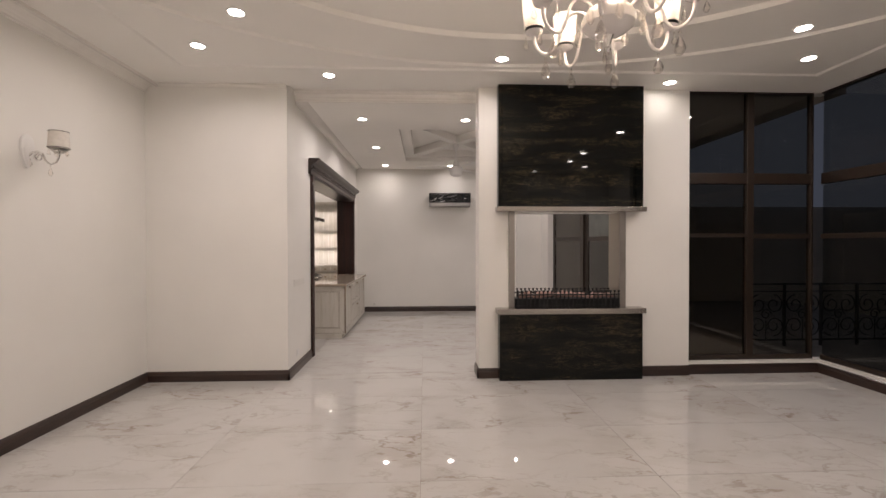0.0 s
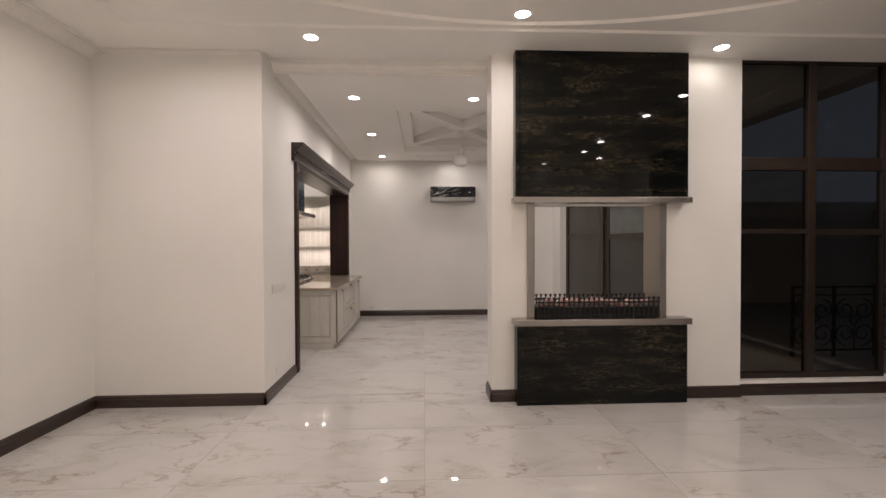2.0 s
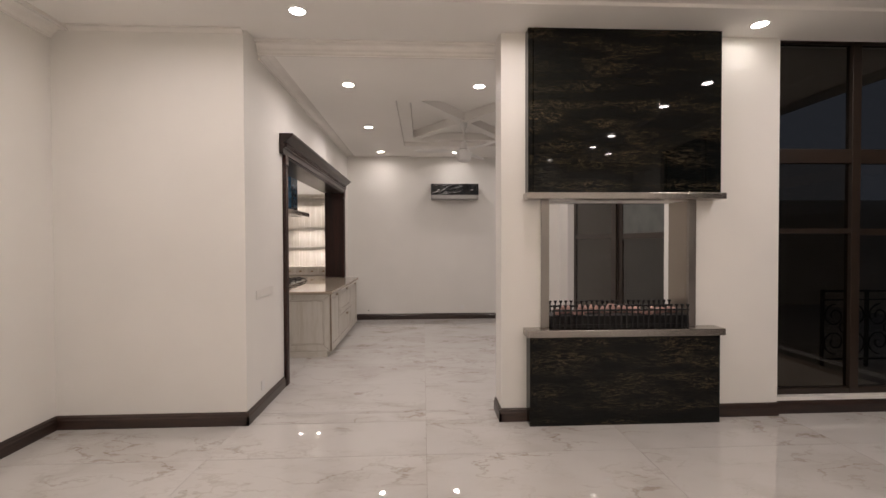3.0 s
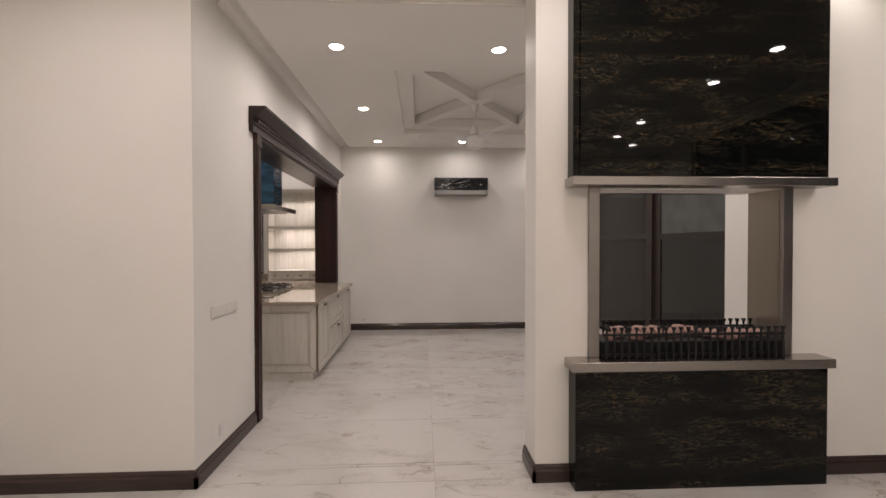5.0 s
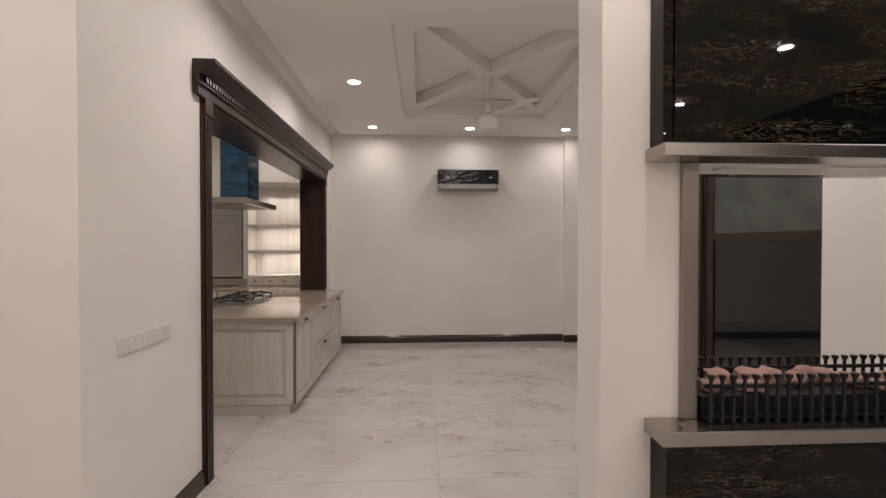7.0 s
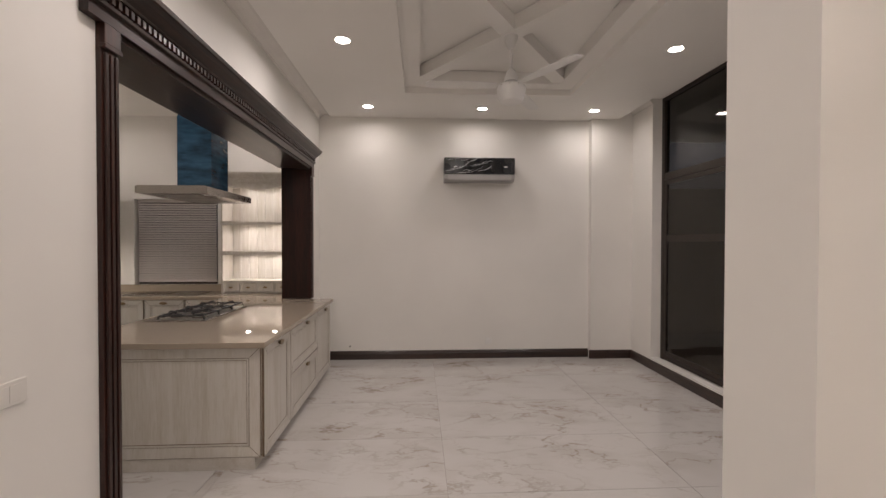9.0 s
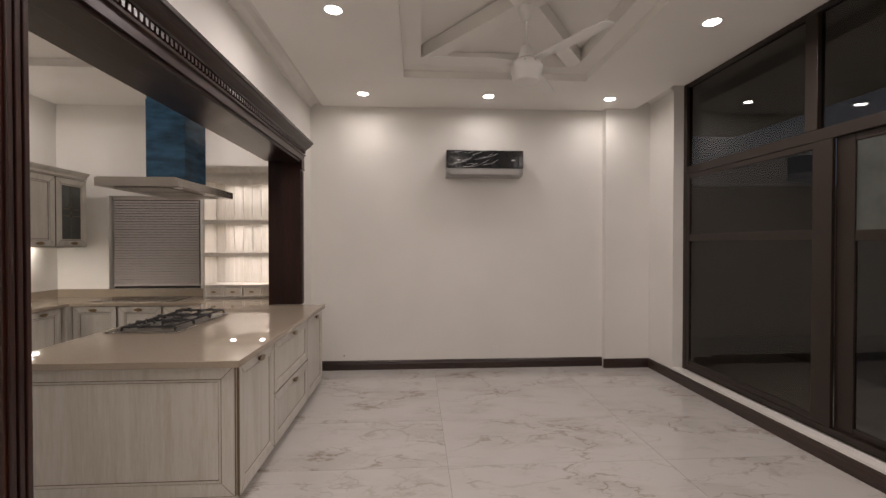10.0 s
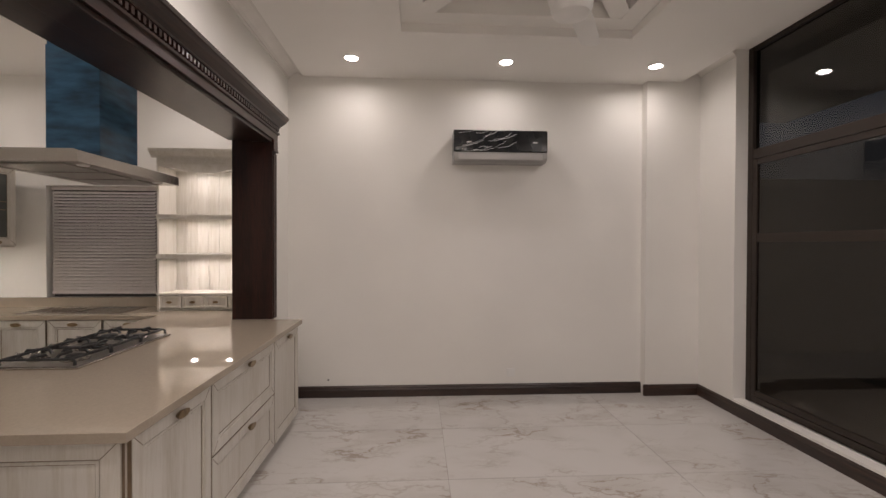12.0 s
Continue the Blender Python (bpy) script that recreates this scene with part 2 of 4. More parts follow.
# ---- mesh helpers ----
def box(bm, x0, x1, y0, y1, z0, z1, bev=0.0):
    r = bmesh.ops.create_cube(bm, size=1)
    vs = r["verts"]
    bmesh.ops.scale(bm, vec=(x1 - x0, y1 - y0, z1 - z0), verts=vs)
    bmesh.ops.translate(bm, vec=((x0 + x1) / 2, (y0 + y1) / 2, (z0 + z1) / 2), verts=vs)
    if bev:
        es = list({e for v in vs for e in v.link_edges})
        bmesh.ops.bevel(bm, geom=es, offset=bev, segments=2, affect="EDGES", profile=0.5)
    return bm


def cyl(bm, p0, p1, r0, r1=None, seg=20):
    p0, p1 = Vector(p0), Vector(p1)
    d = p1 - p0
    m = Matrix.Translation((p0 + p1) / 2) @ d.to_track_quat("Z", "Y").to_matrix().to_4x4()
    bmesh.ops.create_cone(bm, cap_ends=True, segments=seg, radius1=r0, radius2=r0 if r1 is None else r1, depth=d.length, matrix=m)
    return bm


def lathe(bm, prof, seg=28, at=(0, 0, 0)):
    """Turn a profile of (radius, height) round the z axis."""
    rings = []
    for r, z in prof:
        rings.append([bm.verts.new((at[0] + r * math.cos(2 * math.pi * i / seg), at[1] + r * math.sin(2 * math.pi * i / seg), at[2] + z)) for i in range(seg)])
    for a, b in zip(rings, rings[1:]):
        for i in range(seg):
            bm.faces.new((a[i], a[(i + 1) % seg], b[(i + 1) % seg], b[i]))
    if prof[0][0] > 1e-4:
        bm.faces.new(rings[0][::-1])
    if prof[-1][0] > 1e-4:
        bm.faces.new(rings[-1])
    return bm


def tube(bm, pts, r, seg=8):
    """A round bar along a line of points."""
    pts = [Vector(p) for p in pts]
    rings = []
    side = None
    for i, p in enumerate(pts):
        d = (pts[min(i + 1, len(pts) - 1)] - pts[max(i - 1, 0)]).normalized()
        if side is None:
            side = d.orthogonal().normalized()
        side = (side - d * side.dot(d)).normalized()
        up = d.cross(side)
        rings.append([bm.verts.new(p + r * (math.cos(2 * math.pi * k / seg) * side + math.sin(2 * math.pi * k / seg) * up)) for k in range(seg)])
    for a, b in zip(rings, rings[1:]):
        for k in range(seg):
            bm.faces.new((a[k], a[(k + 1) % seg], b[(k + 1) % seg], b[k]))
    bm.faces.new(rings[0][::-1])
    bm.faces.new(rings[-1])
    return bm


def extrude(bm, prof, axis, a0, a1, m=None):
    """A closed profile (u, z) drawn along x or y from a0 to a1; u is the other level axis."""
    def at(a, u, z):
        return (a, u, z) if axis == "x" else (u, a, z)
    A = [bm.verts.new(at(a0, u, z)) for u, z in prof]
    Bv = [bm.verts.new(at(a1, u, z)) for u, z in prof]
    n = len(prof)
    for i in range(n):
        bm.faces.new((A[i], A[(i + 1) % n], Bv[(i + 1) % n], Bv[i]))
    bm.faces.new(A[::-1])
    bm.faces.new(Bv)
    bmesh.ops.recalc_face_normals(bm, faces=bm.faces)
    return bm


def mesh_object(name, bm, mat, smooth=False):
    bmesh.ops.recalc_face_normals(bm, faces=bm.faces)
    me = bpy.data.meshes.new(name)
    bm.to_mesh(me)
    bm.free()
    me.materials.append(mat)
    if smooth:
        for p in me.polygons:
            p.use_smooth = True
        me.set_sharp_from_angle(angle=radians(35))
    return new(name, me)


def part(name, bm, mat, parent, label="", smooth=False):
    ob = mesh_object(name, bm, mat, smooth)
    ob.parent = parent
    return tagged(ob, label)


def thing(name, label, category, m=None, group="", kind=""):
    ob = new(name)
    if m is not None:
        ob.matrix_world = m
    return tagged(ob, label, category, group, kind)


def struct(name, bm, mat, label, category="structure"):
    return tagged(mesh_object(name, bm, mat), label, category, kind="structure")


def NB():
    return bmesh.new()


# ---- plan ----
XL, XR, YB, YF = -3.12, 4.80, -4.05, 2.20      # hall: side walls, back wall, front wall
XA, XD, YD = -1.54, 2.76, 7.22                 # dining: arch wall, window wall, far wall
YW = 2.44                                      # dining side of the hearth wall
XK, YK = -4.80, 7.55                           # kitchen: side wall, back wall
AY0, AY1, AZ = 3.19, 6.79, 2.54                # kitchen opening
WT = 0.34                                      # thickness of the arch wall
HX0 = 0.66                                     # free end of the hearth wall
FX0, FX1 = 0.88, 2.54                          # hearth block
OX0, OX1, OZ0, OZ1 = 1.07, 2.32, 0.82, 1.93    # through opening of the hearth
T = 0.2

struct("wall_west", box(NB(), XL - T, XL, YB - T, YF, -0.1, 3.7), WALL, "off-white painted plaster side wall of the hall", "wall")
struct("wall_pier", box(NB(), XL - T, XA, YF, AY0, -0.1, 3.7), WALL, "off-white painted plaster pier beside the kitchen opening", "wall")
struct("wall_back", box(NB(), XL - T, XR + T, YB - T, YB, -0.1, 3.7), WALL, "off-white painted plaster back wall of the hall", "wall")
bm = NB()
box(bm, XA - WT, XA, AY0, AY1, AZ, 3.7)
box(bm, XA - WT, XA, AY1, YD, -0.1, 3.7)
struct("wall_kitchen", bm, WALL, "off-white painted plaster wall above the kitchen opening", "wall")
bm = NB()
box(bm, XK - T, XD + T, YK, YK + T, -0.1, 1.0)
box(bm, XK - T, -4.17, YK, YK + T, 1.0, 2.2)
box(bm, -3.03, XD + T, YK, YK + T, 1.0, 2.2)
box(bm, XK - T, XD + T, YK, YK + T, 2.2, 3.7)
box(bm, XA - WT, XD + T, YD, YK, -0.1, 3.7)
box(bm, 2.18, XD, YD - 0.10, YD, -0.1, 3.7)
struct("wall_north", bm, WALL, "off-white painted plaster end wall of dining room and kitchen", "wall")
struct("wall_kitchen_side", box(NB(), XK - T, XK, AY0 - 1.4, YK, -0.1, 3.7), WALL, "off-white painted plaster side wall of the kitchen", "wall")
struct("wall_kitchen_near", box(NB(), XK, XL - T, AY0 - 0.2, AY0, -0.1, 3.7), WALL, "off-white painted plaster wall closing the kitchen", "wall")
bm = NB()
box(bm, HX0, OX0, YF - 0.04, YW, -0.1, 3.7)
box(bm, OX0, OX1, YF - 0.04, YW, -0.1, OZ0)
box(bm, OX0, OX1, YF - 0.04, YW, OZ1, 3.7)
box(bm, OX1, 3.165, YF - 0.04, YW, -0.1, 3.7)
struct("wall_hearth", bm, WALL, "off-white painted plaster wall round the two-sided hearth", "wall")
bm = NB()
box(bm, 3.165, XR + T, YF, YF + T, -0.1, 0.13)
box(bm, XR, XR + T, YB, YF, -0.1, 0.13)
box(bm, XR, XR + T, YB, -2.9, 0.13, 3.7)
box(bm, 3.165, XR + T, YF, YF + T, 3.40, 3.7)
box(bm, XR, XR + T, YB, YF, 3.40, 3.7)
struct("wall_east", bm, WALL, "off-white plaster upstand and lintel round the hall's corner glazing", "wall")
bm = NB()
box(bm, XD, XD + T, 6.61, YD, -0.1, 3.7)
box(bm, XD, XD + T, YW, 3.29, -0.1, 3.7)
box(bm, XD, XD + T, 3.29, 6.61, -0.1, 0.12)
struct("wall_dining_window", bm, WALL, "off-white plaster wall beside the dining room glazing", "wall")

struct("floor", box(NB(), XK - T, XR + T, YB - T, YK + T, -0.12, -0.012), GROUT, "polished marble-look tile floor with thin grey joints", "floor")

# ---- ceilings ----
CX, CY = 0.83, -0.92


def oval(a, b, z, angles):
    return [(CX + a * math.cos(u), CY + b * math.sin(u), z) for u in angles]


def squared(x0, x1, y0, y1, z, angles):
    out = []
    for u in angles:
        c, s = math.cos(u), math.sin(u)
        k = min((x1 - CX) / c if c > 1e-9 else (x0 - CX) / c if c < -1e-9 else 1e9, (y1 - CY) / s if s > 1e-9 else (y0 - CY) / s if s < -1e-9 else 1e9)
        out.append((CX + k * c, CY + k * s, z))
    return out


RX0, RX1, RY0, RY1 = -2.45, 4.28, -3.50, 1.70
angles = sorted([2 * math.pi * (i + 0.5) / 120 for i in range(120)] + [math.atan2(b - CY, a - CX) % (2 * math.pi) for a in (RX0, RX1) for b in (RY0, RY1)]
                + [math.atan2(b - CY, a - CX) % (2 * math.pi) for a in (XL, XR) for b in (YB, YF)])
bm = NB()
loops = [squared(XL, XR, YB, YF, 3.375, angles), squared(RX0, RX1, RY0, RY1, 3.375, angles), squared(RX0 + 0.02, RX1 - 0.02, RY0 + 0.02, RY1 - 0.02, 3.392, angles),
         oval(3.62, 2.55, 3.392, angles), oval(3.60, 2.53, 3.415, angles), oval(2.65, 2.0, 3.415, angles), oval(2.62, 1.97, 3.45, angles)]
rings = [[bm.verts.new(p) for p in lp] for lp in loops]
n = len(angles)
for a, b in zip(rings, rings[1:]):
    for i in range(n):
        bm.faces.new((a[i], a[(i + 1) % n], b[(i + 1) % n], b[i]))
bm.faces.new(rings[-1])
box(bm, XL - T, XR + T, YB - T, YW, 3.47, 3.7)
struct("ceiling", bm, CEIL, "off-white plaster ceiling with a shallow oval tray", "ceiling")

TX0, TX1, TY0, TY1 = -0.35, 1.56, 3.75, 6.23
bm = NB()
box(bm, XA + 0.15, TX0, YW + 0.09, YD, DINE_Z, 3.5)
box(bm, TX1, XD - 0.20, YW + 0.09, YD, DINE_Z, 3.5)
box(bm, XD - 0.20, XD + T, YW + 0.09, YD, 3.42, 3.5)
box(bm, TX0, TX1, YW + 0.09, TY0, DINE_Z, 3.5)
box(bm, TX0, TX1, TY1, YD, DINE_Z, 3.5)
box(bm, XA - WT, XD + T, YF, YD, 3.5, 3.7)
box(bm, XA, XD, YF, YW + 0.09, 3.415, 3.5)
box(bm, XA, XA + 0.15, YW + 0.09, YD, 3.35, 3.5)
L = 0.17
box(bm, TX0, TX0 + L, TY0, TY1, 3.37, 3.495)
box(bm, TX1 - L, TX1, TY0, TY1, 3.37, 3.495)
box(bm, TX0 + L, TX1 - L, TY0, TY0 + L, 3.37, 3.495)
box(bm, TX0 + L, TX1 - L, TY1 - L, TY1, 3.37, 3.495)
tx, ty = (TX0 + TX1) / 2, (TY0 + TY1) / 2
for s in (1, -1):
    k = len(bm.verts)
    box(bm, -1.44, 1.44, -0.075, 0.075, 3.373 + 0.002 * s, 3.494)
    bm.verts.ensure_lookup_table()
    vs = bm.verts[k:]
    bmesh.ops.rotate(bm, verts=vs, cent=(0, 0, 0), matrix=Matrix.Rotation(s * math.atan2(TY1 - TY0 - 2 * L, TX1 - TX0 - 2 * L), 3, "Z"))
    bmesh.ops.translate(bm, verts=vs, vec=(tx, ty, 0))
struct("ceiling_dining", bm, CEIL, "off-white dropped ceiling with a recessed tray crossed by two beams", "ceiling")
bm = NB()
box(bm, XK - T, XA - WT, AY0 - 0.2, 6.32, TRAY_Z, 3.5)
box(bm, XK - T, XA - WT, 6.32, YK + T, KITCHEN_Z, 3.5)
struct("ceiling_kitchen", bm, CEIL, "off-white plaster kitchen ceiling with a dropped band along the window", "ceiling")

# cornices
CROWN = [(0, -0.085), (0.012, -0.085), (0.016, -0.07), (0.03, -0.05), (0.055, -0.03), (0.085, -0.018), (0.10, -0.012), (0.105, -0.032), (0.13, -0.032), (0.13, 0.0), (0, 0.0)]
struct("trim_dining_west", extrude(NB(), [(XA + u * 1.1, 3.35 + z * 1.0) for u, z in CROWN], "y", YW + 0.09, YD), TRIMW, "white plaster cove moulding above the kitchen opening", "moulding")
HEAD = [(0.0, 3.298), (-0.012, 3.298), (-0.018, 3.305), (-0.018, 3.318), (-0.028, 3.322), (-0.034, 3.335), (-0.036, 3.352), (-0.045, 3.368), (-0.062, 3.380), (-0.085, 3.386), (-0.088, 3.400), (-0.10, 3.404), (-0.10, 3.414), (0.0, 3.414)]
struct("trim_header", extrude(NB(), [(YW + 0.089 + u, z) for u, z in HEAD], "x", XA + 0.002, HX0 + 0.6), TRIMW, "glossy white plaster moulding along the edge of the dropped ceiling", "moulding")
struct("trim_dining_east", extrude(NB(), [(XD - u * 0.8, 3.42 + z * 0.8) for u, z in CROWN], "y", 6.61, YD - 0.1), TRIMW, "white plaster cove moulding beside the dining window", "moulding")
struct("trim_hall_west", extrude(NB(), [(XL + u * 1.2, 3.38 + z * 1.2) for u, z in CROWN], "y", YB, YF), TRIMW, "white plaster cornice along the hall wall", "moulding")
struct("trim_hall_north", extrude(NB(), [(YF - u * 0.45, 3.38 + z * 0.45) for u, z in CROWN], "x", XL, XA), TRIMW, "white plaster cornice above the pier", "moulding")

# ---- skirting ----
SK = [(0, 0), (0.022, 0), (0.022, 0.075), (0.016, 0.088), (0.016, 0.10), (0.008, 0.112), (0, 0.115)]


def skirting(axis, wall, side, a0, a1, z=0.0):
    prof = [(wall + side * u, z + v) for u, v in SK]
    struct("baseboard", extrude(NB(), prof, axis, a0, a1), BASEWOOD_X if axis == "x" else BASEWOOD_Y, "dark brown stained wooden skirting board", "skirting")


skirting("y", XL, 1, YB, YF)
skirting("x", YF, -1, XL, XA + 0.022)
skirting("y", XA, 1, YF - 0.022, AY0 - 0.01)
skirting("x", YF - 0.04, -1, HX0 - 0.022, FX0)
skirting("y", HX0, -1, YF - 0.062, YW)
skirting("x", YF - 0.04, -1, FX1, 3.165)
skirting("x", YF, -1, 3.165, XR)
skirting("y", XR, -1, YB, YF)
skirting("x", YD, -1, XA, 2.18)
skirting("x", YD - 0.10, -1, 2.158, XD)
skirting("y", XD, -1, YW, YD - 0.10)
skirting("y", XA, 1, AY1 + 0.01, YD)
bm = NB()
box(bm, 3.165, XR - 0.012, YF - 0.012, YF + 0.05, 0.117, 0.15)
box(bm, XR - 0.012, XR + 0.05, -2.9, YF + 0.05, 0.117, 0.15)
struct("trim_sill", bm, TRIMW, "white marble sill strip under the hall glazing", "sill")
struct("trim_sill_dining", box(NB(), XD - 0.012, XD + 0.1, 3.29, 6.61, 0.118, 0.14), TRIMW, "white marble sill strip under the dining glazing", "sill")


# ---- windows ----
def window(name, m, posts, rails, z0, z1, label, panes):
    """A framed window in its own plane: u along x, z up, y outwards. posts: (u, width); rails: (u0, u1, z, height)."""
    w = tagged(new(name), label, "window", kind="structure")
    w.matrix_world = m
    for u, d in posts:
        bm = box(NB(), u - d / 2, u + d / 2, 0, 0.07, z0, z1, 0.004)
        part("mullion", bm, WINFRAME, w)
    for u0, u1, z, d in rails:
        bm = box(NB(), u0, u1, 0.004, 0.066, z - d / 2, z + d / 2, 0.004)
        part("window_rail", bm, WINFRAME, w)
    for u0, u1, a, b, mat in panes:
        bm = box(NB(), u0, u1, 0.032, 0.038, a, b)
        p = part("pane", bm, mat, w)
        p.visible_shadow = False
    return w


window("window_1", pose(3.165, YF + 0.05, 0), [(0.02, 0.05), (0.82, 0.085), (1.60, 0.03)],
       [(0.045, 1.585, 0.175, 0.06), (0.045, 1.585, 2.35, 0.13), (0.86, 1.585, 1.65, 0.06), (0.045, 0.78, 1.66, 0.045), (0.045, 1.585, 3.39, 0.03)], 0.14, 3.40,
       "tall brown framed hall window with a dark mesh slider", [(0.03, 1.6, 2.36, 3.40, GLASS), (0.03, 0.80, 0.15, 2.32, SMOKED), (0.84, 1.6, 0.15, 2.32, GLASS)])
window("window_2", pose(XR + 0.05, YF + 0.05, 0, 0, 0, -90), [(0.9, 0.085), (2.4, 0.085), (3.9, 0.085), (5.08, 0.06)],
       [(0.02, 5.05, 0.175, 0.06), (0.02, 5.05, 2.35, 0.13), (0.02, 5.05, 1.65, 0.06), (0.02, 5.05, 3.39, 0.03)], 0.14, 3.40,
       "long brown framed hall window meeting another at the glass corner", [(0.02, 5.08, 2.36, 3.40, GLASS), (0.02, 5.08, 0.15, 2.32, GLASS)])
window("window_3", pose(XD + 0.12, 6.61, 0, 0, 0, -90), [(0.03, 0.06), (3.29, 0.07)],
       [(0.06, 3.26, 0.165, 0.06), (0.06, 3.26, 2.425, 0.09), (0.06, 3.26, 3.40, 0.04)], 0.13, 3.42,
       "tall brown framed dining window with sliding lower sashes", [(0.06, 3.26, 2.465, 3.385, GLASS)])
w3 = bpy.data.objects["window_3"]
part("mullion", box(NB(), 1.565, 1.675, 0.002, 0.068, 2.472, 3.378, 0.004), WINFRAME, w3)


def sash(u0, u1, y0, left, right, mid, upper, lower):
    """A sliding sash: two stiles, three rails and two panes."""
    ss = part("sash", box(NB(), u0, u0 + left, y0, y0 + 0.03, 0.198, 2.377, 0.003), WINFRAME, w3, "brown sliding sash")
    part("stile", box(NB(), u1 - right, u1, y0, y0 + 0.03, 0.198, 2.377, 0.003), WINFRAME, ss)
    for z, h in ((0.225, 0.05), (mid, 0.08), (2.35, 0.05)):
        part("sash_rail", box(NB(), u0 + left, u1 - right, y0 + 0.003, y0 + 0.027, z - h / 2, z + h / 2, 0.003), WINFRAME, ss)
    for z0, z1, mat in ((0.25, mid - 0.04, lower), (mid + 0.04, 2.325, upper)):
        p = part("pane", box(NB(), u0 + left, u1 - right, y0 + 0.012, y0 + 0.018, z0, z1), mat, ss)
        p.visible_shadow = False


sash(0.062, 1.80, 0.002, 0.05, 0.16, 1.655, SMOKED, SMOKED)
sash(1.80, 3.255, 0.036, 0.14, 0.05, 1.645, OBSCURE, GLASS)
# ---- terrace and what lies outside ----
struct("ground", box(NB(), -300, 300, -300, 300, -0.6, -0.5), PAVING, "dark paved ground outside the house", "ground")
struct("terrace_floor", box(NB(), XR + T, 10.1, -6, 9.0, -0.5, -0.06), PAVING, "dark paved terrace floor", "terrace")
struct("terrace_floor_inner", box(NB(), XD + T, XR + T, YF + T, 9.0, -0.5, -0.062), PAVING, "dark paved terrace floor beside the dining room", "terrace")

# ---- hearth ----
hearth = thing("fireplace", "two-sided fireplace clad in polished black granite with steel shelves", "fireplace", pose(0, 0, 0))
YH = 2.03
bm = NB()
box(bm, FX0, FX1, YH, YF - 0.042, 0.0, 0.76, 0.003)
part("plinth", bm, GRANITE, hearth, "polished black granite plinth with gold veins")
bm = NB()
box(bm, FX0 + 0.035, FX1 - 0.02, YH + 0.02, YF - 0.042, 1.987, 3.374, 0.002)
part("chimney_panel", bm, GRANITE, hearth, "polished black granite chimney breast with gold veins")
for x0, x1 in ((FX0 - 0.01, FX0 + 0.032), (FX1 - 0.018, FX1 + 0.015)):
    part("side_slab", box(NB(), x0, x1, YH + 0.024, YF - 0.042, 1.987, 3.374, 0.003), GRANITE, hearth)
for nm, z0, z1 in (("lower_shelf", 0.762, 0.822), ("upper_shelf", 1.930, 1.985)):
    bm = NB()
    box(bm, FX0 - 0.03, FX1 + 0.03, YH - 0.028, YF - 0.042, z0, z1, 0.004)
    box(bm, OX0, OX1, YF - 0.042, YW + 0.1, z0 + 0.001, z1 - 0.001)
    part(nm, bm, STEEL, hearth, "brushed steel shelf with welded corners")
for x0, x1 in ((OX0 - 0.065, OX0 + 0.004), (OX1 - 0.004, OX1 + 0.065)):
    part("cheek", box(NB(), x0, x1, 2.128, YF - 0.042, 0.823, 1.929, 0.003), STEELV, hearth, "brushed steel cheek plate")
for x in (OX0, OX1 - 0.004):
    part("lining", box(NB(), x, x + 0.004, YF - 0.04, YW, 0.823, 1.929), STEELD, hearth, "brushed steel opening lining")
part("lamp_strip", box(NB(), OX0 + 0.18, OX1 - 0.32, 2.2, 2.30, 1.922, 1.929), WHITEPL, hearth, "white vent strip under the shelf")


def grate():
    g = thing("fire_grate", "black cast iron fire grate standing in the hearth", "grate", pose(0, 0, 0.8235))
    x0, x1 = OX0 + 0.015, OX1 - 0.015
    for y in (2.10, 2.36):
        for z in (0.02, 0.15):
            part("grate_rail", box(NB(), x0, x1, y - 0.008, y + 0.008, z - 0.008, z + 0.008, 0.002), BLACKIRON, g)
        nb = 25
        me = None
        for i in range(nb):
            x = x0 + 0.02 + (x1 - x0 - 0.04) * i / (nb - 1)
            if me is None:
                bm = NB()
                lathe(bm, [(0.010, 0.0), (0.011, 0.05), (0.008, 0.12), (0.007, 0.175), (0.014, 0.19), (0.015, 0.20), (0.0, 0.202)], 8)
                ob = part("bar", bm, BLACKIRON, g, smooth=True)
                me = ob.data
            else:
                ob = new("bar", me)
                ob.parent = g
            ob.location = (x, y - 0.012 if y < 2.2 else y + 0.012, 0)
    part("ash_tray", box(NB(), x0, x1, 2.115, 2.345, 0.0, 0.10), BLACKIRON, g, "black pan under the stones")
    return g


grate()
random.seed(4)
for i in range(13):
    bm = NB()
    bmesh.ops.create_icosphere(bm, subdivisions=2, radius=1)
    sx, sy, sz = random.uniform(0.03, 0.075), random.uniform(0.03, 0.06), random.uniform(0.02, 0.04)
    for v in bm.verts:
        c = v.co
        k = 1 / max(abs(c.x), abs(c.y), abs(c.z)) ** 0.8
        d = noise.noise(c * 1.7 + Vector((i * 3.1, 0, 0))) * 0.3
        v.co = Vector((c.x * sx, c.y * sy, c.z * sz)) * (k * (1 + d))
    ob = mesh_object("stone", bm, PINKSTONE)
    tagged(ob, "rough pink salt stone lying on the fire grate", "stone", "stones on the fire grate")
    ob.matrix_world = pose(OX0 + 0.10 + (OX1 - OX0 - 0.2) * i / 12, random.uniform(2.16, 2.30), 0.9235 + sz * 1.0, 0, 0, random.uniform(-40, 40))

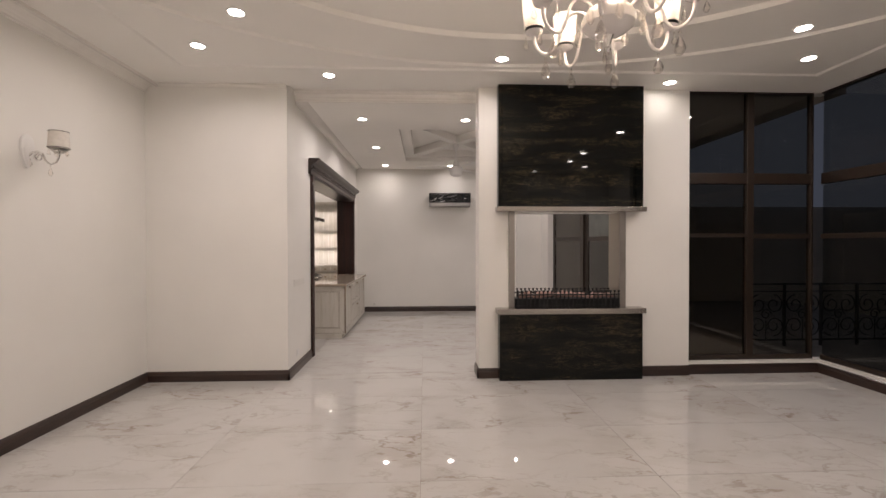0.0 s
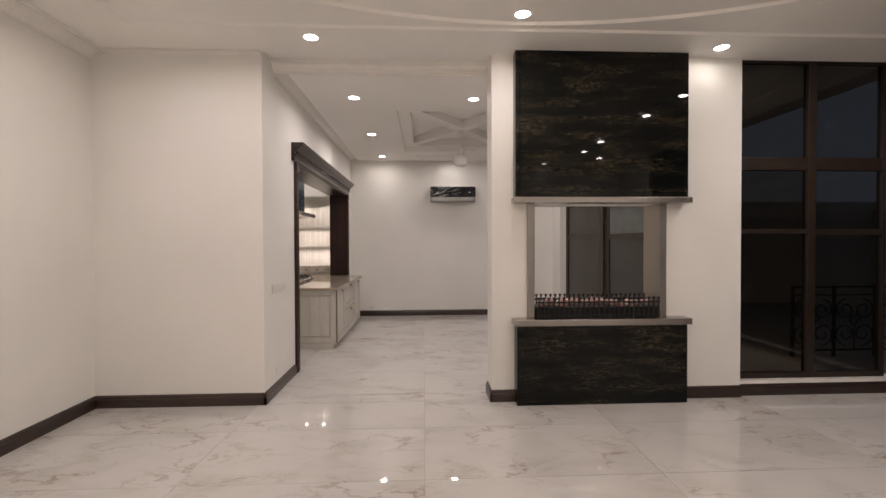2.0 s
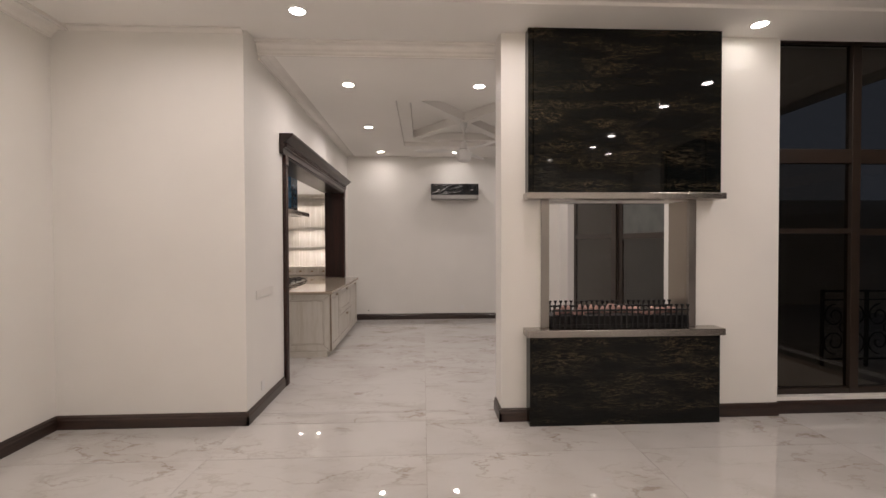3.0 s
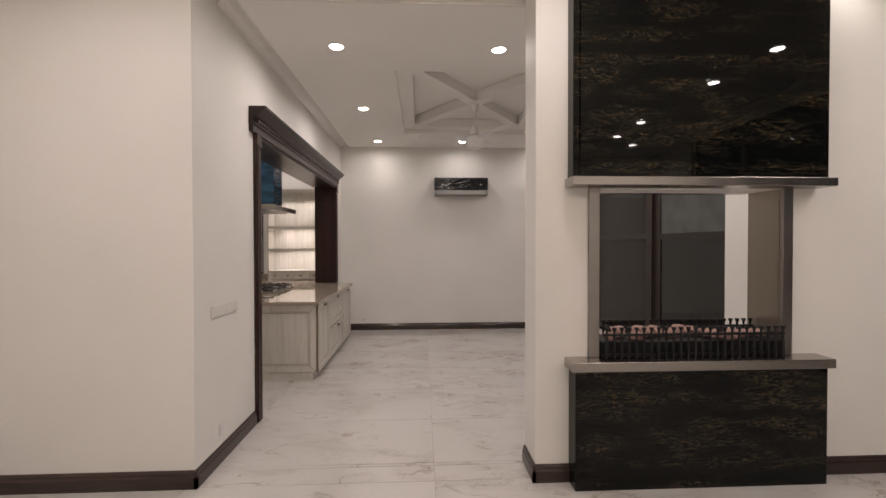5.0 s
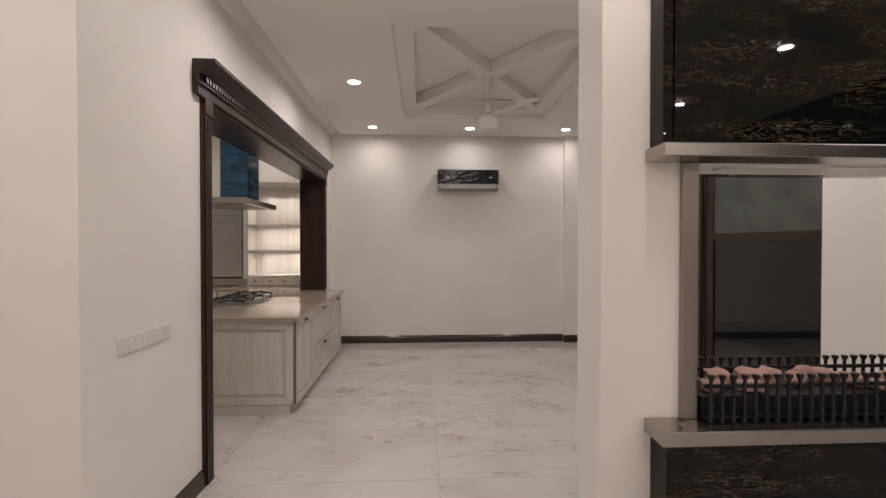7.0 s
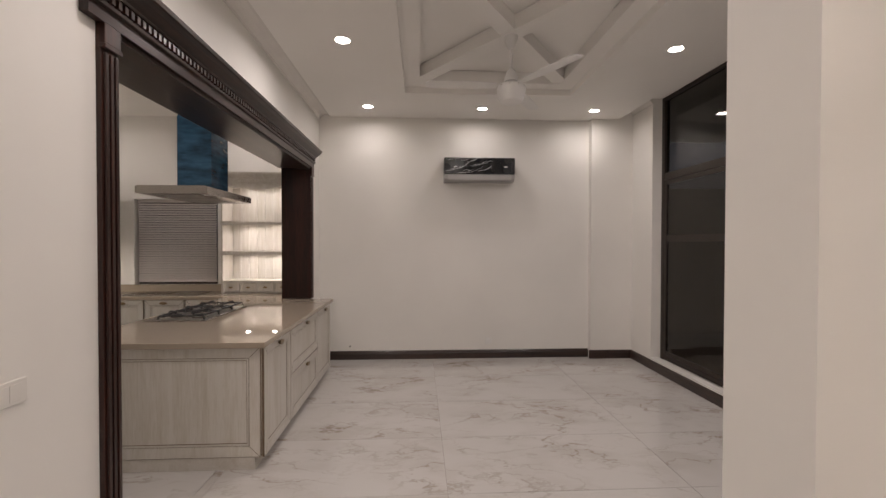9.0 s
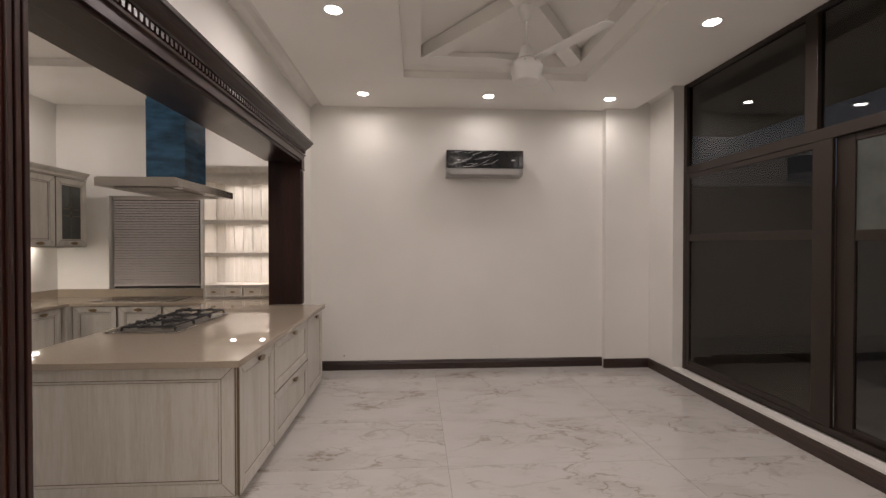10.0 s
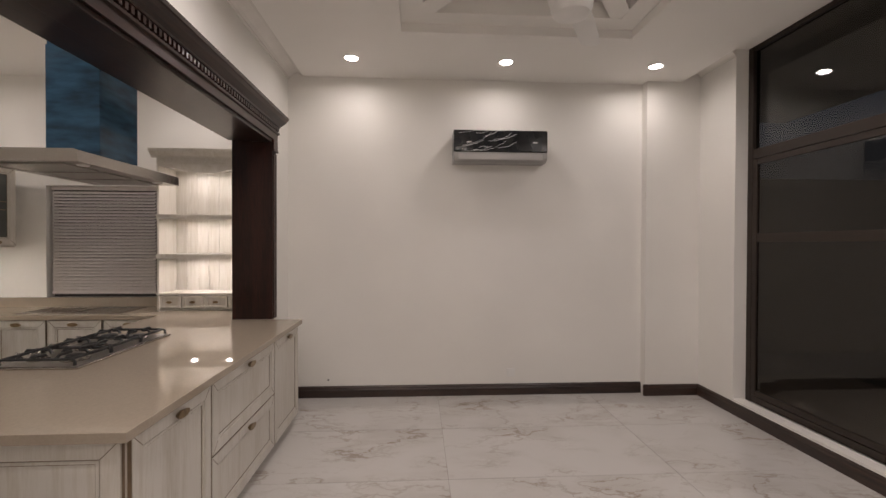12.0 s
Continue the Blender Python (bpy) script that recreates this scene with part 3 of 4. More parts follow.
# ---- wooden kitchen surround ----
surround = thing("kitchen_archway", "dark mahogany portal with dentil cornice round the kitchen opening", "door frame", pose(0, 0, 0))
FZ = AZ
XO = XA + 0.035
CT = 0.905                                       # worktop height
for y0, y1, z0, nm in ((AY0, AY0 + 0.10, 0.0, "casing"), (AY1 - 0.12, AY1 - 0.01, CT + 0.001, "casing")):
    bm = NB()
    box(bm, XA - WT + 0.01, XO - 0.012, y0, y1, z0, FZ, 0.003)
    up = part(nm, bm, MAHOGANY_Z, surround, "fluted mahogany upright")
    for k in range(3):
        yk = y0 + 0.010 + k * 0.030
        part("flute", box(NB(), XO - 0.0115, XO, yk, yk + 0.02, z0 + 0.004, FZ - 0.14, 0.003), MAHOGANY_Z, up)
    bm = NB()
    box(bm, XO - 0.02, XO + 0.008, y0 - 0.004, y1 + 0.004, FZ - 0.125, FZ - 0.105, 0.003)
    box(bm, XO - 0.02, XO + 0.004, y0, y1, FZ - 0.104, FZ - 0.02, 0.003)
    part("capital", bm, MAHOGANY_Z, surround)
bm = NB()
box(bm, XA - WT - 0.02, XA + 0.004, AY0 + 0.10, AY1 - 0.12, FZ - 0.035, FZ + 0.02, 0.003)
box(bm, XA - WT * 0.45, XA + 0.02, AY0 + 0.10, AY1 - 0.12, FZ - 0.045, FZ - 0.02, 0.003)
part("soffit_board", bm, MAHOGANY_Y, surround, "panelled mahogany soffit")
prof = [(XA + 0.002, FZ - 0.02), (XO + 0.004, FZ - 0.02), (XO + 0.006, FZ + 0.035), (XO + 0.022, FZ + 0.04), (XO + 0.024, FZ + 0.054), (XO + 0.008, FZ + 0.06),
        (XO + 0.008, FZ + 0.10), (XO + 0.03, FZ + 0.104), (XO + 0.034, FZ + 0.116), (XO + 0.052, FZ + 0.126), (XO + 0.08, FZ + 0.146), (XO + 0.094, FZ + 0.166), (XO + 0.104, FZ + 0.17), (XO + 0.108, FZ + 0.192), (XA + 0.002, FZ + 0.192)]
part("cornice", extrude(NB(), prof, "y", AY0 - 0.09, AY1 - 0.02), MAHOGANY_Y, surround, "moulded mahogany cornice")
me = None
nd = 88
for i in range(nd):
    y = AY0 - 0.02 + (AY1 - AY0 - 0.04) * i / (nd - 1)
    if me is None:
        ob = part("dentil", box(NB(), XO + 0.006, XO + 0.028, -0.011, 0.011, FZ + 0.063, FZ + 0.098), MAHOGANY_Y, surround)
        me = ob.data
    else:
        ob = new("dentil", me)
        ob.parent = surround
    ob.location = (0, y, 0)


# ---- kitchen units ----
def front(parent, w, h, name="door", handle="cup", rail=0.062, panelmat=None):
    """A framed front in the x-z plane, facing -y, its lower left corner at the origin of the part's matrix."""
    d = tagged(new(name), "whitewashed oak front with brown glazed moulding")
    bm = NB()
    o, i = [(0, 0), (w, 0), (w, h), (0, h)], [(rail, rail), (w - rail, rail), (w - rail, h - rail), (rail, h - rail)]
    i2 = [(rail + 0.004, rail + 0.004), (w - rail - 0.004, rail + 0.004), (w - rail - 0.004, h - rail - 0.004), (rail + 0.004, h - rail - 0.004)]
    lay = [[bm.verts.new((x, y, z)) for x, z in pts] for pts, y in ((o, 0.0), ([(x + (0.003 if x == 0 else -0.003), z + (0.003 if z == 0 else -0.003)) for x, z in o], -0.019), (i, -0.019), (i2, -0.008))]
    for a, b in zip(lay, lay[1:]):
        for k in range(4):
            bm.faces.new((a[k], a[(k + 1) % 4], b[(k + 1) % 4], b[k]))
    me = mesh_object("frame", bm, WHITEWASH)
    me.parent = d
    b = rail + 0.003
    if rail > 0.03:
        for nm, a, b, top, mat in (("glaze_line", rail + 0.0005, rail + 0.006, -0.0120, GLAZE), ("moulding", rail + 0.006, rail + 0.018, -0.0155, WHITEWASH), ("glaze_line", rail + 0.018, rail + 0.0225, -0.0105, GLAZE)):
            bm = NB()
            for x0, x1, z0, z1 in ((a, w - a, a, b), (a, w - a, h - b, h - a), (a, b, b, h - b), (w - b, w - a, b, h - b)):
                box(bm, x0, x1, top, -0.004, z0, z1)
            q = mesh_object(nm, bm, mat)
            q.parent = d
        bm = NB()
        for x, sx in ((0, 1), (w, -1)):
            for z, sz in ((0, 1), (h, -1)):
                e = 0.0011
                pts = [(x + sx * 0.004 + e, z + sz * 0.004 - sx * sz * e), (x + sx * rail + e, z + sz * rail - sx * sz * e), (x + sx * rail - e, z + sz * rail + sx * sz * e), (x + sx * 0.004 - e, z + sz * 0.004 + sx * sz * e)]
                A = [bm.verts.new((px, -0.0194, pz)) for px, pz in pts]
                B2 = [bm.verts.new((px, -0.0185, pz)) for px, pz in pts]
                bm.faces.new(A)
                bm.faces.new(B2[::-1])
                for k in range(4):
                    bm.faces.new((A[k], A[(k + 1) % 4], B2[(k + 1) % 4], B2[k]))
        q = mesh_object("mitre_line", bm, GLAZE)
        q.parent = d
        bm = NB()
        for x0, x1, z0, z1 in ((0.001, w - 0.001, -0.0015, 0.0), (0.001, w - 0.001, h, h + 0.0015), (-0.0015, 0.0, 0, h), (w, w + 0.0015, 0, h)):
            box(bm, x0, x1, -0.016, -0.001, z0, z1)
        q = mesh_object("edge_glaze", bm, GLAZE)
        q.parent = d
    q = mesh_object("panel", box(NB(), b, w - b, -0.009, -0.003, b, h - b), panelmat or WHITEWASH)
    q.parent = d
    if handle:
        bm = NB()
        zc = h - 0.034 if handle == "cup" else h / 2
        if handle == "low":
            zc = 0.034
        lathe(bm, [(0.0, 0.0), (0.012, 0.001), (0.026, 0.008), (0.034, 0.020), (0.036, 0.026)], 18)
        bmesh.ops.scale(bm, vec=((1.35, 0.5, 1.0) if rail > 0.03 else (0.8, 0.36, 0.6)), verts=bm.verts)
        bmesh.ops.rotate(bm, verts=bm.verts, cent=(0, 0, 0), matrix=Matrix.Rotation(radians(90), 3, "X"))
        bmesh.ops.translate(bm, verts=bm.verts, vec=(w / 2, -0.019 - 0.0, zc))
        for v in bm.verts:
            v.co.y = -0.019 - abs(v.co.y + 0.019) * 1.1
        q = mesh_object("handle", bm, BRONZE, True)
        q.parent = d
        tagged(q, "aged bronze cup pull")
    d.parent = parent
    return d


def unit(name, label, m, w, depth, z0, z1, fronts, group):
    """A cabinet carcass: x along its front, -y outwards, with fronts (x, z, w, h, kind)."""
    c = thing(name, label, "cabinet", m, group)
    part("body", box(NB(), 0, w, 0.0, depth, z0, z1), WHITEWASH, c)
    for x, z, fw, fh, hd in fronts:
        nm = "drawer" if hd == "drawer" else "door"
        d = front(c, fw, fh, nm, "cup" if hd == "drawer" else hd)
        d.location = (x, 0, z)
    return c


CFX = -1.295                                     # faces of the peninsula
CY0, CY1 = 4.36, 6.64
BT = CT - 0.04
G = "kitchen base cabinets"
east = pose(CFX, 0, 0, 0, 0, 90)


def at_east(y):
    return pose(CFX, y, 0, 0, 0, 90)


Hf = BT - 0.07 - 0.012
unit("base_cabinet", "whitewashed oak base cabinet with one framed door", at_east(CY0 + 0.022), 0.633, 0.55, 0.07, BT, [(0.012, 0.076, 0.615, Hf, "cup")], G)
unit("base_cabinet", "whitewashed oak base cabinet with two deep drawers", at_east(CY0 + 0.655), 0.98, 0.55, 0.07, BT,
     [(0.006, 0.076, 0.968, 0.385, "drawer"), (0.006, 0.469, 0.968, Hf - 0.393, "drawer")], G)
unit("base_cabinet", "whitewashed oak base cabinet with one framed door at the wall end", at_east(CY0 + 1.635), 0.64, 0.55, 0.07, BT, [(0.006, 0.076, 0.628, Hf, "cup")], G)
endp = thing("end_panel", "wide whitewashed oak end panel of the peninsula", "cabinet panel", pose(-2.62, CY0 + 0.02, 0))
d = front(endp, 1.325, BT - 0.09, "panel_front", None, 0.075)
d.location = (0, 0, 0.09)
bm = NB()
box(bm, -2.60, CFX - 0.04, CY0 + 0.008, CY1, 0.0, 0.069)
box(bm, -2.60, CFX - 0.04, CY0 + 0.008, CY0 + 0.018, 0.069, 0.089)
tagged(mesh_object("kick_board", bm, WHITEWASH_H), "whitewashed oak kick board under the peninsula", "kick board")
bm = NB()
box(bm, -2.62, CFX - 0.552, CY0 + 0.045, CY1, 0.0695, BT)
tagged(mesh_object("island_cabinet", bm, WHITEWASH), "whitewashed oak kitchen side of the peninsula", "cabinet")
bm = NB()
poly = [(-2.65, CY0 - 0.04), (CFX + 0.045, CY0 - 0.04), (CFX + 0.045, CY1 + 0.029), (XA - WT + 0.0, CY1 + 0.03), (XA - WT + 0.0, YK - 0.002), (XK + 0.002, YK - 0.002),
        (XK + 0.002, AY0 + 0.4), (XK + 0.62, AY0 + 0.4), (XK + 0.62, 6.92), (-2.65, 6.92)]
vs = [bm.verts.new((x, y, BT)) for x, y in poly]
f = bm.faces.new(vs)
r = bmesh.ops.extrude_face_region(bm, geom=[f])
bmesh.ops.translate(bm, verts=[v for v in r["geom"] if isinstance(v, bmesh.types.BMVert)], vec=(0, 0, CT - BT))
bmesh.ops.bevel(bm, geom=list(bm.edges), offset=0.0025, segments=2, affect="EDGES", profile=0.5)
tagged(mesh_object("worktop", bm, QUARTZ), "polished beige quartz worktop running round the kitchen", "worktop")

# back run and side run
for i in range(4):
    unit("base_cabinet", "whitewashed oak base cabinet under the kitchen window", pose(-4.16 + i * 0.50, 6.95, 0), 0.49, 0.58, 0.07, BT, [(0.006, 0.076, 0.478, Hf, "cup")], G)
for i in range(5):
    unit("base_cabinet", "whitewashed oak base cabinet along the kitchen side wall", pose(XK + 0.58, 4.2 + i * 0.53, 0, 0, 0, 90), 0.52, 0.57, 0.07, BT, [(0.006, 0.076, 0.508, Hf, "cup")], G)
tagged(mesh_object("kick_board", box(NB(), XK + 0.02, -2.66, 7.0, YK - 0.002, 0.0, 0.069), WHITEWASH_H), "whitewashed oak kick board under the back run", "kick board")
tagged(mesh_object("kick_board", box(NB(), XK + 0.02, XK + 0.54, 3.7, 6.99, 0.0, 0.069), WHITEWASH_H), "whitewashed oak kick board under the side run", "kick board")

bm = NB()
box(bm, XK + 0.30, -4.162, 6.853, 7.40, 0.07, BT)
tagged(mesh_object("corner_filler", bm, WHITEWASH), "whitewashed oak filler in the corner of the base cabinets", "cabinet panel")

# ---- air conditioner ----
ac = thing("air_conditioner", "black film-wrapped split air conditioner on the dining wall", "air conditioner", pose(0.14, YD, 2.417))
bm = NB()
box(bm, 0, 0.95, -0.22, -0.002, 0.092, 0.312, 0.012)
part("front_cover", bm, BLACKGLOSS, ac, "crinkled black film over the cover")
bm = NB()
extrude(bm, [(-0.215, 0.09), (-0.212, 0.035), (-0.19, 0.01), (-0.15, 0.0), (-0.002, 0.0), (-0.002, 0.09)], "x", 0.004, 0.946)
part("outlet_flap", bm, SILVER, ac, "pale grey lower body")
part("outlet_slot", box(NB(), 0.05, 0.90, -0.2185, -0.2152, 0.018, 0.075, 0.001), GREYPL, ac, "grey air outlet flap")
for x in (0.13, 0.80):
    part("badge", box(NB(), x, x + 0.045, -0.2225, -0.2202, 0.185, 0.195), WHITEPL, ac, "small pale badge")
# highlights on the crinkled film, drawn as thin pale bars
random.seed(11)
for i in range(13):
    x, z = random.uniform(0.02, 0.75), random.uniform(0.10, 0.28)
    ln, sl = random.uniform(0.06, 0.30), random.uniform(0.0, 0.55)
    pts = []
    for k in range(8):
        u = k / 7
        zz = z + sl * ln * u * u + 0.012 * noise.noise(Vector((i * 2.3, u * 3, 0)))
        pts.append((min(0.94, x + ln * u), -0.2195, min(0.305, max(0.097, zz))))
    part("crease_glint", tube(NB(), pts, random.uniform(0.0012, 0.0028), 6), CREASE_GLINT, ac, "pale line drawn as the highlight on a film crease", True)

# ---- outside: roof overhang, boundary wall, railing ----
struct("terrace_roof", box(NB(), XD + T, 5.35, YF + T + 0.01, 9.0, 3.45, 3.65), FACADE, "plastered roof overhang above the terrace", "roof")
struct("boundary_wall", box(NB(), 2.9, 16.0, 9.0, 9.25, -0.5, 2.6), FACADE, "plain plastered boundary wall beyond the terrace", "wall")
struct("boundary_wall_east", box(NB(), 12.0, 12.25, -12, 9.0, -0.5, 2.4), FACADE, "plain plastered boundary wall beside the garden", "wall")


def scroll(bm, cx, cz, r, turn, flip=1):
    """A flat spiral of round bar in the x-z plane."""
    pts = []
    for i in range(26):
        a = turn + flip * i / 25 * 2 * math.pi * 1.35
        q = r * (1 - 0.72 * i / 25)
        pts.append((cx + q * math.cos(a), 0, cz + q * math.sin(a)))
    tube(bm, pts, 0.009, 6)


rail = thing("railing", "black wrought iron terrace railing with scrolls", "railing", pose(5.12, 3.75, -0.06))
for z in (0.10, 0.98):
    part("rail_bar", box(NB(), 0, 4.8, -0.014, 0.014, z - 0.012, z + 0.012), BLACKIRON, rail)
part("rail_bar", box(NB(), 0, 4.8, -0.01, 0.01, 0.86, 0.875), BLACKIRON, rail)
panel_me = post_me = None
for i in range(9):
    if post_me is None:
        ob = part("post", box(NB(), -0.016, 0.016, -0.016, 0.016, 0.0, 1.0), BLACKIRON, rail)
        post_me = ob.data
    else:
        ob = new("post", post_me)
        ob.parent = rail
    ob.location = (i * 0.6, 0, 0)
    if i < 8:
        if panel_me is None:
            bm = NB()
            scroll(bm, 0.17, 0.66, 0.15, math.pi * 0.5)
            scroll(bm, 0.43, 0.66, 0.15, math.pi * 0.5, -1)
            scroll(bm, 0.17, 0.32, 0.16, -math.pi * 0.5, -1)
            scroll(bm, 0.43, 0.32, 0.16, -math.pi * 0.5)
            scroll(bm, 0.30, 0.50, 0.09, 0)
            tube(bm, [(0.30, 0, 0.11), (0.30, 0, 0.42)], 0.009, 6)
            ob = part("scroll_panel", bm, BLACKIRON, rail)
            panel_me = ob.data
        else:
            ob = new("scroll_panel", panel_me)
            ob.parent = rail
        ob.location = (i * 0.6, 0, 0)

# ---- cooker hood ----
hood = thing("cooker_hood", "steel island cooker hood with chimney in blue protective film", "cooker hood", pose(0, 0, 0))
bm = NB()
extrude(bm, [(-2.60, 2.015), (-2.00, 2.015), (-2.00, 2.075), (-2.02, 2.083), (-2.58, 2.083), (-2.60, 2.075)], "y", 5.10, 6.06)
part("canopy", bm, STEEL, hood, "brushed steel canopy")
for y in (5.17, 5.46, 5.75):
    part("filter", box(NB(), -2.5, -2.12, y, y + 0.26, 2.009, 2.0145, 0.002), STEELV, hood, "steel grease filter")
for y in (5.22, 5.90):
    part("hood_lamp", lathe(NB(), [(0.0, -0.004), (0.028, -0.004), (0.032, 0.0)], 16, (-2.06, y, 2.0145)), WHITEPL, hood)
part("chimney", box(NB(), -2.43, -2.12, 5.43, 5.78, 2.0835, 2.77, 0.003), BLUEFILM, hood, "blue film over the chimney")
part("upper_chimney", box(NB(), -2.425, -2.125, 5.435, 5.775, 2.7702, TRAY_Z - 0.001, 0.003), BLUEFILM, hood, "blue film over the chimney")

# ---- gas hob ----
HZ = CT
hob = thing("gas_hob", "five-burner steel gas hob with black cast iron pan supports", "hob", pose(-2.30, 5.57, HZ))
part("plate", box(NB(), -0.27, 0.27, -0.44, 0.44, 0.0005, 0.012, 0.004), STEEL, hob, "brushed steel hob plate")
part("tray", box(NB(), -0.17, 0.25, -0.42, 0.42, 0.0122, 0.0145, 0.001), STEELV, hob, "pressed steel burner tray")
for bx, by, r in ((-0.06, -0.28, 0.035), (0.14, -0.28, 0.045), (0.04, 0.0, 0.062), (-0.06, 0.28, 0.045), (0.14, 0.28, 0.035)):
    b = part("burner", lathe(NB(), [(r * 1.5, 0.0147), (r * 1.5, 0.02), (r * 1.15, 0.024), (r * 1.1, 0.034), (0.0, 0.034)], 24, (bx, by, 0)), STEEL, hob, "steel gas burner", True)
    part("burner_cap", lathe(NB(), [(r, 0.0345), (r, 0.041), (r * 0.85, 0.044), (0.0, 0.044)], 24, (bx, by, 0)), BLACKIRON, b, "black burner cap", True)
for gy in (-0.28, 0.0, 0.28):
    bm = NB()
    x0, x1, h = -0.15, 0.24, 0.135
    for y in (gy - h, gy + h):
        tube(bm, [(x0, y, 0.018), (x0, y, 0.042), (x0 + 0.02, y, 0.05), (x1 - 0.02, y, 0.05), (x1, y, 0.042), (x1, y, 0.018)], 0.0085, 6)
    for x in (x0 + 0.02, x1 - 0.02):
        tube(bm, [(x, gy - h, 0.05), (x, gy + h, 0.05)], 0.0085, 6)
    for bx in (-0.06, 0.14):
        for sx, sy in ((1, 0), (-1, 0), (0, 1), (0, -1)):
            e = 0.075 if sx else h
            tube(bm, [(bx + sx * 0.025, gy + sy * 0.03, 0.068), (bx + sx * e * 0.8, gy + sy * e * 0.8, 0.07), (bx + sx * e, gy + sy * e, 0.05)], 0.0085, 6)
    part("pan_support", bm, BLACKIRON, hob, "black cast iron pan support", True)
for k in range(5):
    part("knob", lathe(NB(), [(0.021, 0.0125), (0.021, 0.018), (0.017, 0.022), (0.016, 0.042), (0.0, 0.044)], 16, (-0.222, -0.22 + 0.11 * k, 0)), CHROME, hob, "chrome control knob", True)

# ---- kitchen window and blind ----
kw = tagged(new("window_4"), "kitchen window behind a lowered grey blind", "window", kind="structure")
for x0, x1, z0, z1 in ((-4.17, -4.12, 1.0, 2.2), (-3.08, -3.03, 1.0, 2.2), (-4.12, -3.08, 1.0, 1.05), (-4.12, -3.08, 2.15, 2.2)):
    part("window_frame", box(NB(), x0, x1, YK + 0.10, YK + 0.15, z0, z1, 0.003), WINFRAME, kw)
p = part("pane", box(NB(), -4.12, -3.08, YK + 0.12, YK + 0.126, 1.05, 2.15), GLASS, kw)
p.visible_shadow = False
blind = thing("window_blind", "lowered grey slatted blind in the kitchen window", "blind", pose(-4.14, YK + 0.045, 0))
part("head_rail", box(NB(), 0, 1.08, -0.02, 0.025, 2.155, 2.195, 0.003), BLIND, blind)
part("bottom_rail", box(NB(), 0, 1.08, -0.012, 0.014, 1.035, 1.055, 0.003), BLIND, blind)
bm = NB()
vs = [bm.verts.new(c) for c in ((0.005, -0.018, -0.0145), (1.075, -0.018, -0.0145), (1.075, 0.0, 0.004), (0.005, 0.0, 0.004), (1.075, 0.013, 0.0145), (0.005, 0.013, 0.0145))]
bm.faces.new((vs[0], vs[1], vs[2], vs[3]))
bm.faces.new((vs[3], vs[2], vs[4], vs[5]))
r = bmesh.ops.extrude_face_region(bm, geom=list(bm.faces))
bmesh.ops.translate(bm, verts=[v for v in r["geom"] if isinstance(v, bmesh.types.BMVert)], vec=(0, 0.001, -0.0015))
slat = part("slat", bm, BLIND, blind)
slat.location = (0, 0, 1.07)
for i in range(1, 32):
    ob = new("slat", slat.data)
    ob.parent = blind
    ob.location = (0, 0, 1.07 + i * 0.0342)

# ---- dresser shelves on the worktop ----
dr = thing("dresser_shelf", "lit whitewashed oak dresser with open shelves and small drawers", "shelf unit", pose(-2.84, 7.22, CT))
W, D = 0.955, 0.325
for x in (0.0, W - 0.022):
    part("side", box(NB(), x, x + 0.022, 0, D, 0.001, 1.48, 0.002), WHITEWASH, dr)
for i in range(8):
    w = (W - 0.044) / 8
    part("back_plank", box(NB(), 0.022 + i * w + 0.002, 0.022 + (i + 1) * w - 0.002, D - 0.012, D - 0.004, 0.17, 1.458, 0.0015), WHITEWASH, dr)
for z, t in ((0.0, 0.02), (0.155, 0.022), (0.545, 0.028), (0.945, 0.028), (1.46, 0.02)):
    part("shelf", box(NB(), 0.0225 if z < 0.1 or z > 1.3 else -0.004, W - 0.0225 if z < 0.1 or z > 1.3 else W + 0.004, -0.012 if 0.1 < z < 1.3 else 0.004, D - 0.0125, z + 0.001, z + t, 0.003), WHITEWASH, dr)
for i in range(4):
    w = (W - 0.05) / 4
    d = front(dr, w - 0.008, 0.125, "drawer", "mid", 0.016)
    d.location = (0.025 + i * w + 0.004, 0.0, 0.026)
bm = NB()
pts = [(0.022, 1.48)] + [(0.022 + (W - 0.044) * k / 24, 1.455 - 0.065 * math.sin(math.pi * k / 24) ** 2) for k in range(25)] + [(W - 0.022, 1.48)]
A = [bm.verts.new((x, 0.0, z)) for x, z in pts]
Bv = [bm.verts.new((x, 0.018, z)) for x, z in pts]
bm.faces.new(A)
bm.faces.new(Bv[::-1])
for k in range(len(pts)):
    bm.faces.new((A[k], Bv[k], Bv[(k + 1) % len(pts)], A[(k + 1) % len(pts)]))
part("valance", bm, WHITEWASH_H, dr, "curved oak valance")
bm = extrude(NB(), [(0.02, 1.546), (-0.01, 1.546), (-0.014, 1.56), (-0.03, 1.575), (-0.055, 1.60), (-0.062, 1.626), (0.02, 1.626)], "x", -0.05, W + 0.0)
part("cornice", bm, WHITEWASH_H, dr, "moulded oak cornice")
part("frieze", box(NB(), 0.0, W, -0.004, 0.02, 1.4805, 1.5455), WHITEWASH_H, dr)
bead = None
for k in range(60):
    if bead is None:
        ob = part("bead", box(NB(), -0.005, 0.005, -0.009, -0.0042, 1.50, 1.54), WHITEWASH_H, dr)
        bead = ob.data
    else:
        ob = new("bead", bead)
        ob.parent = dr
    ob.location = (0.008 + k * (W - 0.016) / 59, 0, 0)
for z in (0.945, 0.545):
    part("shelf_lip", box(NB(), -0.003, W + 0.003, -0.011, 0.007, z - 0.022, z + 0.0008, 0.002), WHITEWASH_H, dr)

